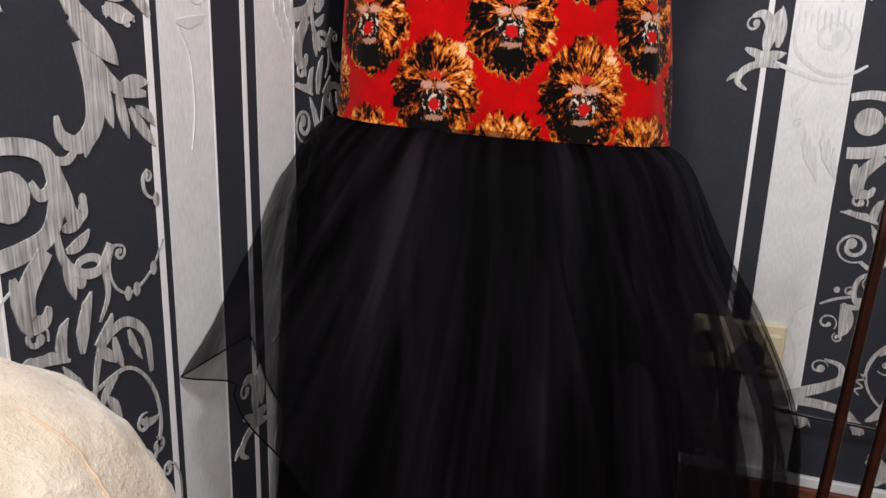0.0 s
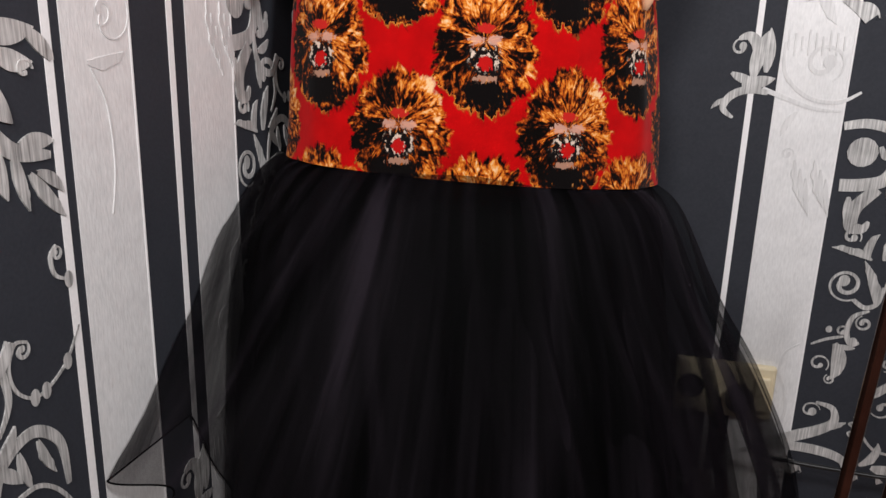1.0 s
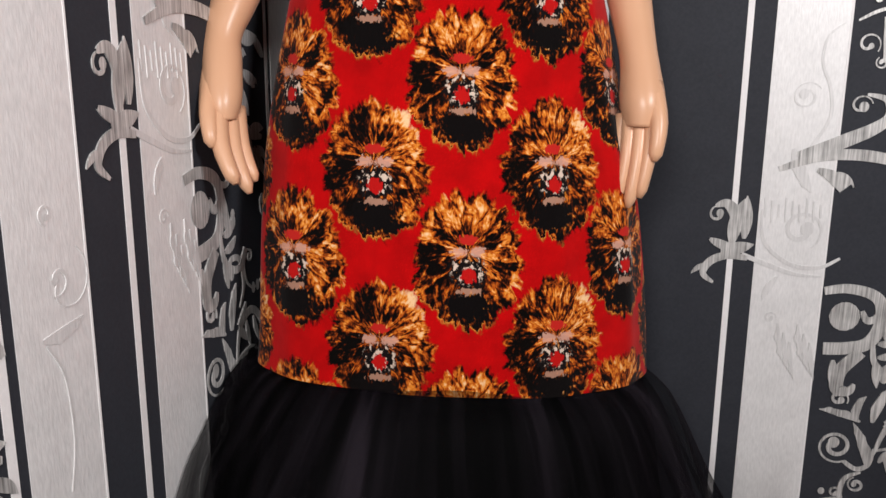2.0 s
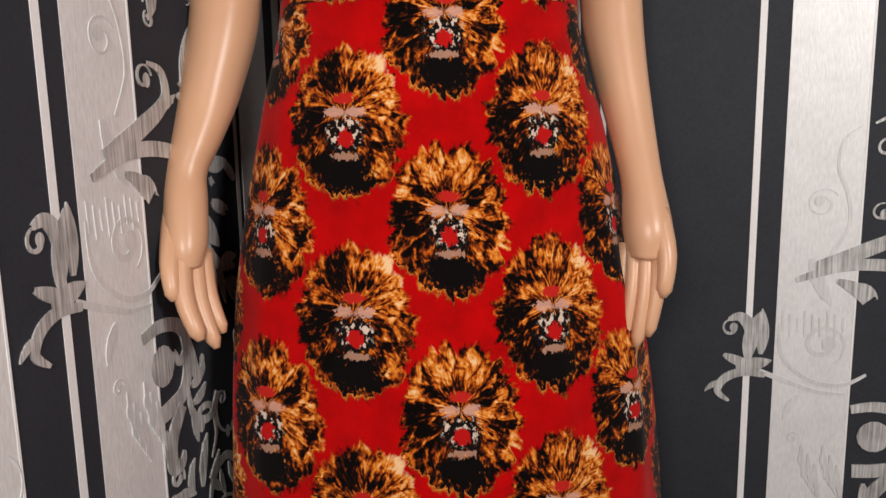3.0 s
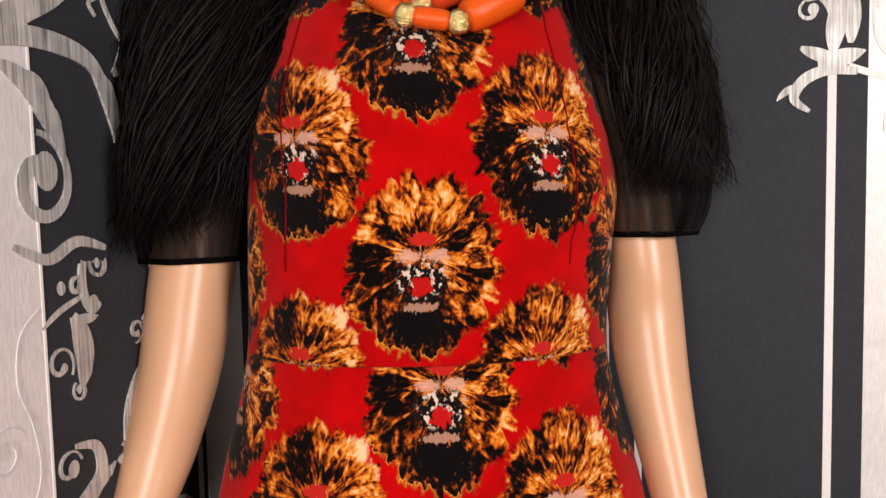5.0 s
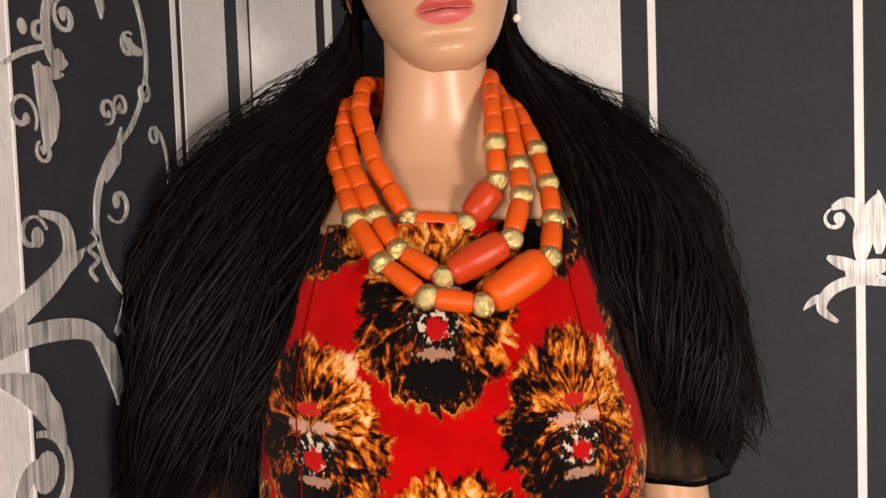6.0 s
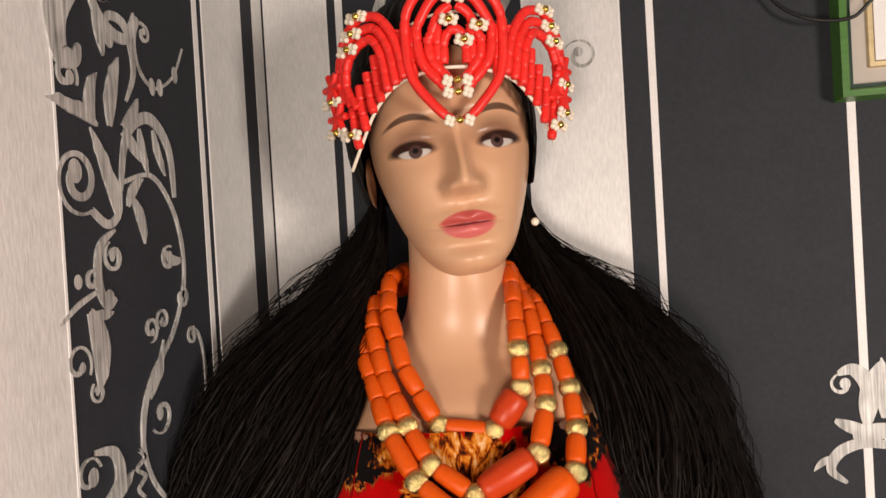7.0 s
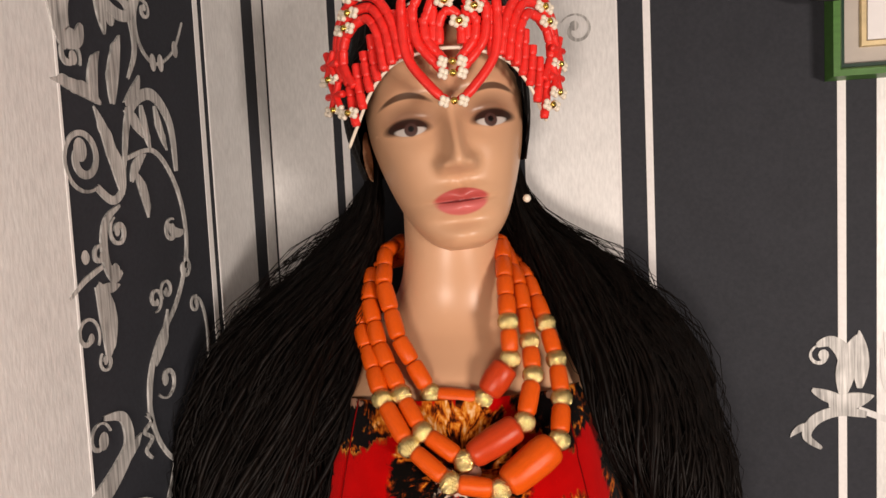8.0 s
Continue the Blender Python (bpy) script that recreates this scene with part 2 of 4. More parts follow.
def face_relief(x, z):
    """How far the face stands out from the plain head, in metres."""
    f = 0.0
    step = 1 / (1 + math.exp(-(z - 1.5765) / 0.0016))
    nose = 0.0235 * gauss(x, 0.0043 + 0.0026 * gauss(z - 1.582, 0.007)) * step * gauss(max(z - 1.583, 0), 0.024)
    wings = 0.0080 * (gauss(x - 0.0108, 0.0034) + gauss(x + 0.0108, 0.0034)) * gauss(z - 1.5805, 0.0042)
    f += nose + wings
    for sx in (-0.031, 0.031):
        f -= 0.0125 * gauss(x - sx, 0.0135) * gauss(z - 1.6165, 0.0085)
        f += 0.0085 * gauss(x - sx, 0.0115) * gauss(z - 1.6135, 0.0058)
        f -= 0.0045 * gauss(x - sx * 0.5, 0.006) * gauss(z - 1.617, 0.009)
        f += 0.0035 * gauss(x - sx, 0.02) * gauss(z - 1.637, 0.006)
        f += 0.003 * gauss(x - sx * 1.2, 0.014) * gauss(z - 1.585, 0.012)
    bow = 1.5595 - 0.003 * gauss(x, 0.003)
    f += 0.0055 * gauss(x, 0.0145) * gauss(z - bow, 0.0038) + 0.0062 * gauss(x, 0.0125) * gauss(z - 1.5475, 0.0042)
    f -= 0.004 * gauss(x, 0.017) * gauss(z - 1.5535, 0.0013)
    f -= 0.004 * gauss(x, 0.016) * gauss(z - 1.537, 0.0045)
    f += 0.006 * gauss(x, 0.014) * gauss(z - 1.524, 0.008)
    f -= 0.002 * gauss(x, 0.0025) * gauss(z - 1.568, 0.0045)
    return f


HEAD_TILT = Matrix.Translation((0.002, 0, 1.6)) @ pose(0, 0, 0, 0, -5, 0) @ Matrix.Translation((0, 0, -1.6))


def head():
    rings = []
    for z, w, f, b in head_rows:
        ring = []
        for k in range(192):
            a = 2 * math.pi * k / 192
            s, c = math.sin(a), -math.cos(a)
            x = w * math.copysign(abs(s) ** 0.92, s)
            cv = (f + b) / 2
            y = cv + (cv - f) * c if c < 0 else cv + (b - cv) * c
            if c < 0:
                y -= face_relief(x, z) * min(1, -c * 1.6)
            ring.append(tuple(HEAD_TILT @ Vector((x, y, z))))
        rings.append(ring)
    return loft(rings)


def skin_body():
    neck = smooth_rows([(1.30, -0.10, 0.10, -0.06, 0.06), (1.385, -0.132, 0.132, -0.068, 0.062), (1.412, -0.12, 0.12, -0.060, 0.06), (1.432, -0.098, 0.100, -0.044, 0.058), (1.45, -0.070, 0.074, -0.032, 0.055), (1.475, -0.047, 0.050, -0.027, 0.052), (1.51, -0.039, 0.040, -0.03, 0.048), (1.56, -0.038, 0.042, -0.032, 0.046)], 40)
    return loft([ellipse_ring(*r, n=64, power=2.1) for r in neck])


def arm(rows, seg=24):
    """rows: z, centre, half width, forward."""
    r = smooth_rows(rows, 48)
    return loft([[(c + h * math.cos(a), v + h * 1.12 * math.sin(a), z) for a in np.linspace(0, 2 * math.pi, seg, endpoint=False)] for z, c, h, v in r])


def finger(a, b, c, r0, r1):
    pts = smooth_rows([a, b, c], 9)
    rad = [r0 + (r1 - r0) * k / 8 for k in range(8)] + [r1 * 0.45]
    return tube([tuple(p) for p in pts], rad, 10)


left_arm = arm([(1.40, -0.135, 0.030, 0.0), (1.32, -0.16, 0.036, 0.0), (1.19, -0.185, 0.033, -0.02), (1.10, -0.195, 0.031, -0.043), (1.037, -0.208, 0.0275, -0.062), (0.996, -0.219, 0.0225, -0.082), (0.968, -0.227, 0.018, -0.096), (0.945, -0.227, 0.0185, -0.107), (0.91, -0.226, 0.018, -0.122), (0.89, -0.225, 0.012, -0.13)])
right_arm = arm([(1.40, 0.135, 0.030, 0.0), (1.32, 0.150, 0.034, 0.0), (1.186, 0.169, 0.028, -0.021), (1.132, 0.169, 0.029, -0.035), (1.084, 0.171, 0.0275, -0.048), (1.015, 0.177, 0.0225, -0.073), (0.965, 0.180, 0.019, -0.097), (0.94, 0.181, 0.0195, -0.108), (0.91, 0.181, 0.022, -0.118), (0.885, 0.179, 0.017, -0.124)])
left_fingers = [finger((-0.23, -0.125, 0.915), (-0.226, -0.148, 0.868), (-0.212, -0.162, 0.832), 0.0105, 0.0065), finger((-0.222, -0.118, 0.905), (-0.216, -0.138, 0.862), (-0.202, -0.152, 0.822), 0.0095, 0.006),
                finger((-0.216, -0.112, 0.90), (-0.21, -0.128, 0.865), (-0.198, -0.14, 0.832), 0.009, 0.0055), finger((-0.236, -0.112, 0.935), (-0.236, -0.142, 0.895), (-0.232, -0.155, 0.865), 0.011, 0.006)]
right_fingers = [finger((0.188, -0.13, 0.898), (0.182, -0.142, 0.86), (0.172, -0.148, 0.816), 0.0095, 0.0055), finger((0.178, -0.125, 0.893), (0.172, -0.138, 0.855), (0.162, -0.146, 0.806), 0.0095, 0.0055),
                 finger((0.169, -0.12, 0.892), (0.163, -0.132, 0.855), (0.155, -0.138, 0.815), 0.009, 0.0055), finger((0.163, -0.112, 0.895), (0.158, -0.122, 0.862), (0.153, -0.128, 0.832), 0.008, 0.005),
                 finger((0.188, -0.122, 0.925), (0.190, -0.142, 0.888), (0.184, -0.150, 0.852), 0.0115, 0.0065)]
ears = [loft([[tuple(HEAD_TILT @ Vector((s * (0.0640 + 0.005 * math.sin(t) * (0.4 + abs(math.cos(a)))), 0.022 + 0.016 * math.sin(t) * math.cos(a), 1.596 + 0.024 * math.sin(t) * math.sin(a) * (1 if math.sin(a) > 0 else 0.8) - 0.0 * t))) for a in np.linspace(0, 2 * math.pi, 20, endpoint=False)] for t in (0.05, 0.6, 1.1, 1.57, 2.1, 2.7)]) for s in (-1,)]
legs = [loft([[(s * 0.06 + r * math.cos(a), -0.06 + r * math.sin(a), z) for a in np.linspace(0, 2 * math.pi, 16, endpoint=False)] for z, r in ((0.0, 0.035), (0.08, 0.03), (0.3, 0.045), (0.5, 0.045), (0.8, 0.055), (1.0, 0.055), (1.32, 0.04))]) for s in (-1, 1)]
mannequin = thing("mannequin", worn("mannequin", join(head(), skin_body(), left_arm, right_arm, *left_fingers, *right_fingers, *ears, *legs), skin), BASE, "tan plastic mannequin standing in the corner, dressed for display", "mannequin")

# dress
dress_rows = smooth_rows([
    # z, left, right, front, back
    (0.624, -0.213, 0.197, -0.208, 0.0), (0.68, -0.209, 0.194, -0.205, 0.01), (0.76, -0.204, 0.190, -0.194, 0.02), (0.85, -0.197, 0.183, -0.176, 0.03), (0.93, -0.184, 0.168, -0.158, 0.035),
    (1.01, -0.164, 0.152, -0.155, 0.04), (1.10, -0.143, 0.134, -0.135, 0.045), (1.18, -0.138, 0.135, -0.142, 0.05), (1.24, -0.135, 0.138, -0.145, 0.05), (1.30, -0.133, 0.126, -0.138, 0.05), (1.34, -0.124, 0.119, -0.116, 0.05), (1.380, -0.114, 0.111, -0.092, 0.05), (1.404, -0.107, 0.107, -0.076, 0.055)], 90)


def dress_fold(a, z):
    w = max(0, min(1, (1.1 - z) / 0.4))
    crease = sum(k * math.exp(-((((a - c + math.pi) % (2 * math.pi)) - math.pi - 0.12 * (1.0 - z)) / d) ** 2) for c, d, k in ((0.42, 0.07, 0.030), (-0.38, 0.05, 0.022), (0.95, 0.09, 0.032), (-0.95, 0.08, 0.026)))
    return w * crease * min(1, max(0, (z - 0.6) / 0.2)) + w * (0.012 * math.sin(5 * a + 0.6) + 0.008 * math.sin(11 * a + 2 + z * 3)) + 0.003 * math.sin(23 * z + 3 * a)


def dress_mesh():
    rings = [ellipse_ring(*r, n=128, power=2.2, fold=dress_fold) for r in dress_rows]
    rings = [[*r, r[0]] for r in rings]
    verts, faces = loft(rings, close=False, cap=False)
    me = worn("bodice_and_skirt", (verts, faces), cloth)
    lengths = []
    for r in rings:
        run = [0.0]
        for p, q in zip(r, r[1:]):
            run.append(run[-1] + (Vector(q) - Vector(p)).length)
        lengths += [(x if k <= 64 else x - run[-1], p[2]) for k, (x, p) in enumerate(zip(run, r))]
    # at the back seam the run jumps; it is never seen
    uv = me.uv_layers.new(name="cloth").data
    for loop in me.loops:
        uv[loop.index].uv = lengths[loop.vertex_index]
    return me



cloth = Nodes("red_printed_velvet")


def printed_cloth(m):
    uv = m.tree.nodes.new("ShaderNodeUVMap").outputs[0]
    sep = m.add("ShaderNodeSeparateXYZ", Vector=uv)
    u, z = sep.outputs[0], sep.outputs[1]
    wide, high = 0.168, 0.164
    upper = m.math("GREATER_THAN", z, 1.113)
    # the upper piece is cut from another place of the cloth
    u = m.math("SUBTRACT", u, m.math("ADD", 0.006, m.math("MULTIPLY", upper, -0.014)))
    z = m.math("SUBTRACT", z, m.math("ADD", 0.759, m.math("MULTIPLY", upper, 0.420)))

    def cell(shift):
        x = m.math("MULTIPLY", m.math("SUBTRACT", m.math("FRACT", m.math("ADD", m.math("DIVIDE", u, wide), 0.5 + shift)), 0.5), wide)
        y = m.math("MULTIPLY", m.math("SUBTRACT", m.math("FRACT", m.math("ADD", m.math("DIVIDE", z, high), 0.5 + shift)), 0.5), high)
        d = m.math("SQRT", m.math("ADD", m.math("POWER", m.math("DIVIDE", x, 0.052), 2.0), m.math("POWER", m.math("DIVIDE", m.math("SUBTRACT", y, 0.004), 0.066), 2.0)))
        return x, y, d

    xa, ya, da = cell(0.0)
    xb, yb, db = cell(0.5)
    pick = m.math("LESS_THAN", db, da)

    def choose(a, b):
        return m.math("ADD", a, m.math("MULTIPLY", pick, m.math("SUBTRACT", b, a)))

    x, y, d = choose(xa, xb), choose(ya, yb), m.math("MINIMUM", da, db)
    ax = m.math("ABSOLUTE", x)
    # tufts that run outwards from the middle of each roundel
    turn = m.math("ARCTAN2", x, m.math("SUBTRACT", y, 0.012))
    which = m.math("ADD", m.math("FLOOR", m.math("ADD", m.math("DIVIDE", u, wide), m.math("ADD", 0.5, m.math("MULTIPLY", pick, 0.5)))), m.math("MULTIPLY", pick, 3.7))

    def swept(across, along, detail, distort, seed):
        p = m.add("ShaderNodeCombineXYZ", X=m.math("MULTIPLY", turn, across), Y=m.math("MULTIPLY", d, along), Z=m.math("ADD", m.math("MULTIPLY", which, 0.35), seed))
        return m.noise(p.outputs[0], 1.0, detail, 0.6, distort)

    strand = swept(5.5, 3.8, 2.5, 1.5, 0.0)
    lock = swept(2.0, 2.2, 2.0, 1.0, 5.0)
    ragged = swept(4.2, 1.2, 3.0, 0.6, 9.0)
    fine = m.noise(m.stretch(uv, (1, 0.6, 1)), 330, 2.0)
    edge = m.math("ADD", d, m.math("ADD", m.math("MULTIPLY", m.math("SUBTRACT", ragged, 0.5), 0.62), m.math("MULTIPLY", m.math("SUBTRACT", fine, 0.5), 0.16)))
    inside = m.math("MULTIPLY", m.math("SUBTRACT", 1.0, edge), 12.0, clamp=True)
    tone = m.math("ADD", m.math("ADD", m.math("MULTIPLY", strand, 0.66), m.math("MULTIPLY", lock, 0.62)), m.math("MULTIPLY", m.math("SUBTRACT", fine, 0.5), 0.26))
    # paler on the crown and on one side, dark underneath
    tone = m.math("ADD", tone, m.math("ADD", m.math("MULTIPLY", y, 0.9), m.math("ADD", m.math("MULTIPLY", x, 0.8), 0.018)))
    hair = m.ramp(tone, [(0.585, (0.002, 0.0010, 0.0007)), (0.635, (0.018, 0.0035, 0.0012)), (0.685, (0.12, 0.019, 0.0025)), (0.74, (0.42, 0.08, 0.005)), (0.805, (0.64, 0.22, 0.022)), (0.91, (0.76, 0.48, 0.25))])

    def blob(cx, cy, rx, ry, wobble=0.5, slope=5.0):
        q = m.math("SQRT", m.math("ADD", m.math("POWER", m.math("DIVIDE", m.math("SUBTRACT", ax if cx else x, cx), rx), 2.0), m.math("POWER", m.math("DIVIDE", m.math("SUBTRACT", y, cy), ry), 2.0)))
        q = m.math("ADD", q, m.math("MULTIPLY", m.math("SUBTRACT", m.math("ADD", m.math("MULTIPLY", fine, 0.6), m.math("MULTIPLY", strand, 0.4)), 0.5), wobble * 2.0))
        return m.math("MULTIPLY", m.math("SUBTRACT", 1.0, q), slope, clamp=True)

    col = hair
    col = m.mix(blob(0, -0.038, 0.030, 0.021, 1.1, 3.0), col, (0.003, 0.002, 0.002))
    col = m.mix(m.math("MULTIPLY", blob(0.0090, 0.0125, 0.0085, 0.0048, 1.7), 0.8), col, (0.56, 0.30, 0.22))
    col = m.mix(blob(0, -0.008, 0.0190, 0.0170, 0.9), col, (0.006, 0.004, 0.004))
    fleck = m.math("MULTIPLY", m.math("SUBTRACT", m.noise(m.stretch(uv, (1, 0.7, 1)), 210, 2.0, 0.6), 0.53), 16.0, clamp=True)
    col = m.mix(m.math("MULTIPLY", blob(0, -0.004, 0.0175, 0.0155, 0.5), fleck), col, (0.58, 0.45, 0.36))
    col = m.mix(m.math("MULTIPLY", blob(0, -0.0235, 0.012, 0.0036, 1.8), 0.7), col, (0.45, 0.24, 0.16))
    col = m.mix(blob(0, -0.009, 0.0078, 0.0078, 1.2), col, (0.40, 0.006, 0.005))
    col = m.mix(blob(0, 0.0240, 0.0100, 0.0050, 1.1), col, (0.42, 0.015, 0.010))
    rim = m.math("MULTIPLY", m.math("MULTIPLY", inside, m.math("LESS_THAN", 0.93, edge)), m.math("GREATER_THAN", -0.02, y))
    col = m.mix(m.math("MULTIPLY", rim, m.math("MULTIPLY", m.math("SUBTRACT", lock, 0.42), 5.0, clamp=True)), col, (0.80, 0.38, 0.05))
    pile = m.noise(uv, 30, 3.0)
    red = m.ramp(pile, [(0.3, (0.31, 0.0006, 0.0008)), (0.7, (0.46, 0.0008, 0.001))])
    col = m.mix(inside, red, col)
    seam = m.math("LESS_THAN", m.math("ABSOLUTE", m.math("SUBTRACT", sep.outputs[1], 1.113)), 0.0008)
    col = m.mix(m.math("MULTIPLY", seam, 0.35), col, (0.05, 0.005, 0.005))
    m.set(Base_Color=col, Roughness=0.8, Specular_IOR_Level=0.03, Sheen_Weight=0.08)
    m.bump(m.math("ADD", m.math("MULTIPLY", inside, -0.5), m.math("MULTIPLY", fine, 0.6)), 0.35, 0.0012)


printed_cloth(cloth)

dress = thing("dress", None, BASE, "red velvet dress with roundel print, sheer black sleeves and tulle flounce", "dress")
part("bodice_and_skirt", dress_mesh(), dress)


tulle = Nodes("black_tulle")


def sheer(m, cover, colour):
    """Thin cloth, denser where it is gathered into folds that run along v; their light and shade is painted in."""
    uv = m.tree.nodes.new("ShaderNodeUVMap").outputs[0]
    lit_gather = m.noise(m.stretch(uv, (34, 1.2, 1)), 1.0, 2.0, 0.5, 0.5)
    lit_pleat = m.noise(m.stretch(uv, (150, 1.3, 1)), 1.0, 3.0, 0.6, 0.2)
    mesh = m.noise(m.coords(), 900, 1.0)
    clear = m.tree.nodes.new("ShaderNodeBsdfTransparent")
    mixer = m.tree.nodes.new("ShaderNodeMixShader")
    fold = m.math("ADD", m.math("MULTIPLY", lit_gather, 0.65), m.math("MULTIPLY", lit_pleat, 0.35))
    # lit ridges and shaded hollows of the folds, put into the base colour
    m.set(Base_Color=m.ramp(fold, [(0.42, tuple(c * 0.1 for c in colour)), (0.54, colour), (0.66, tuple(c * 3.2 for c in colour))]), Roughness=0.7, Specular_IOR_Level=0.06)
    seam = m.math("MULTIPLY", m.math("SUBTRACT", 0.10, m.add("ShaderNodeSeparateXYZ", Vector=uv).outputs[1]), 9.0, clamp=True)
    m.put(mixer, 0, m.math("ADD", m.math("ADD", cover, seam), m.math("ADD", m.math("MULTIPLY", m.math("SUBTRACT", fold, 0.5), 1.3), m.math("MULTIPLY", m.math("SUBTRACT", mesh, 0.5), 0.2)), clamp=True))
    m.put(mixer, 1, clear.outputs[0])
    m.put(mixer, 2, m.bsdf.outputs[0])
    m.put(m.out, 0, mixer.outputs[0])


def gathered(name, shape, n, material):
    """Worn cloth with u round the body and v down it."""
    me = worn(name, shape, material)
    rows = len(shape[0]) // n
    uv = me.uv_layers.new(name="cloth").data
    for face in me.polygons:
        cols = [v % n for v in face.vertices]
        wraps = max(cols) - min(cols) > n // 2
        for loop, v, c in zip(face.loop_indices, face.vertices, cols):
            uv[loop].uv = ((c + (n if wraps and c < n // 2 else 0)) / n, (v // n) / rows)
    return me


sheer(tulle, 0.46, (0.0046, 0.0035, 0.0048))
lining = simple("black_satin_lining", (0.0008, 0.0007, 0.001), 0.8, gloss=0.05, vary=0.3, scale=40)
INVERSE = BASE.inverted()


def kept_in_room(p):
    """Cloth that is pressed against a wall stays in front of it."""
    w = BASE @ Vector(p)
    w.x, w.y = max(w.x, LEFT_X + 0.006), min(w.y, BACK_Y - 0.018)
    return tuple(INVERSE @ w)


def flounce(rows, waves, depth, seed, n=220, steps=36, hem=None):
    rnd = random.Random(seed)
    ph = [rnd.uniform(0, 6.28) for _ in range(4)]
    rings = []
    top = rows[0][0]
    rs = smooth_rows(rows, steps)
    for z, l, r, f, b in rs:
        drop = min(1, (top - z) / 0.25)

        def fold(a, z_, drop=drop):
            return depth * (0.04 + 1.2 * drop) * (math.sin(waves * a + ph[0] + 0.6 * math.sin(3 * a + ph[1])) * 0.6 + 0.4 * math.sin(waves * 1.73 * a + ph[2] + 1.5 * drop) + 0.3 * math.sin(waves * 0.41 * a + ph[3]))
        ring = ellipse_ring(z, l, r, f, b, n=n, power=2.0, fold=fold)
        if hem:
            ring = [(x, y, top - (top - w) * hem(2 * math.pi * k / n)) for k, (x, y, w) in enumerate(ring)]
        rings.append([kept_in_room(p) for p in ring])
    return loft(rings, cap=False)


def short_side(a):
    """The stiff top layer is short over one hip and long elsewhere."""
    d = abs((a + radians(57) + math.pi) % (2 * math.pi) - math.pi)
    return 1.0 + 1.25 * min(1.0, max(0.0, (d - 0.45) / 0.55))


part("lining", worn("lining", flounce([(0.626, -0.205, 0.19, -0.198, 0.0), (0.59, -0.23, 0.205, -0.235, 0.02), (0.5, -0.26, 0.215, -0.26, 0.03), (0.3, -0.295, 0.235, -0.29, 0.04), (0.03, -0.32, 0.25, -0.31, 0.04)], 27, 0.035, 3, n=360), lining), dress, label="black lining under the tulle")
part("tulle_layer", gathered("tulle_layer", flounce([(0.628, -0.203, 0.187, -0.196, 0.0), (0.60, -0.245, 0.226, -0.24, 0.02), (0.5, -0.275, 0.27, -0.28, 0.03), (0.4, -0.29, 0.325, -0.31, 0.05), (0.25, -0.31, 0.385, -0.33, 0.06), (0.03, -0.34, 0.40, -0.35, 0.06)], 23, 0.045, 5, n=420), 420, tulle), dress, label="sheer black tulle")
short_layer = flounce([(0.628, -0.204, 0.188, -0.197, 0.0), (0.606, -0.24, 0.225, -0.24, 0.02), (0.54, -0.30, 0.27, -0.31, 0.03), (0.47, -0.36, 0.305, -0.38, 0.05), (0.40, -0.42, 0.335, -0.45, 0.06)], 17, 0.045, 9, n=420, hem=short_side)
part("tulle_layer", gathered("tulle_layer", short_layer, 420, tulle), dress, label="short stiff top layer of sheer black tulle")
part("rolled_hem", worn("rolled_hem", tube(short_layer[0][-420:], 0.0009, 5), lining), dress)

seam_thread = simple("dark_red_thread", (0.16, 0.002, 0.002), 0.8, gloss=0.05)

# ---- sleeves ----
sleeve_cloth = Nodes("black_organza")
sheer(sleeve_cloth, 0.80, (0.007, 0.006, 0.006))


def sleeve(side, rows, seed):
    rnd = random.Random(seed)
    ph = rnd.uniform(0, 6)
    rings = []
    for z, c, h, v in smooth_rows(rows, 26):
        rings.append([kept_in_room((side * c + h * (1 + 0.05 * math.sin(9 * a + ph) + 0.03 * math.sin(15 * a + z * 40)) * math.cos(a), v + h * 1.05 * (1 + 0.05 * math.sin(7 * a + ph)) * math.sin(a), z)) for a in np.linspace(0, 2 * math.pi, 60, endpoint=False)])
    return loft(rings, cap=False)


for side, seed in ((-1, 1), (1, 2)):
    c0, low = (0.185, 1.184) if side < 0 else (0.171, 1.196)
    part("sleeve", gathered("sleeve", sleeve(side, [(1.405, 0.125, 0.03, 0.005), (1.37, 0.15, 0.052, -0.005), (1.30, c0 - 0.01, 0.058, -0.012), (1.23, c0, 0.052, -0.018), (low, c0, 0.041, -0.02)], seed), 60, sleeve_cloth), dress, label="puffed sheer black sleeve")
    part("sleeve_hem", worn("sleeve_hem", sleeve(side, [(low + 0.0035, c0, 0.0418, -0.02), (low - 0.0015, c0, 0.0412, -0.02)], seed), lining), dress)
for c in (-0.78, 0.72):
    run = []
    for row in dress_rows[52:]:
        ring = ellipse_ring(*row, n=360, power=2.2, fold=dress_fold)
        x, y, z = ring[int(round(math.degrees(c + 0.03 * (1.26 - row[0]) / 0.14 * (1 if c < 0 else -1)))) % 360]
        run.append((x * 1.002, y * 1.004, z))
    part("side_seam", worn("side_seam", tube(run, 0.0005, 5), seam_thread), dress)

# ---- wig ----
hair_mat = Nodes("black_hair")
grain = hair_mat.noise(hair_mat.stretch(hair_mat.coords(), (1, 1, 0.08)), 260, 3.0)
hair_mat.set(Base_Color=hair_mat.ramp(grain, [(0.3, (0.0015, 0.001, 0.0009)), (0.75, (0.010, 0.0066, 0.0054))]), Roughness=0.45, Specular_IOR_Level=0.10)
hair_mat.bump(grain, 0.3, 0.0006)
wig = thing("wig", None, BASE, "long wavy black wig on the mannequin's head", "wig")


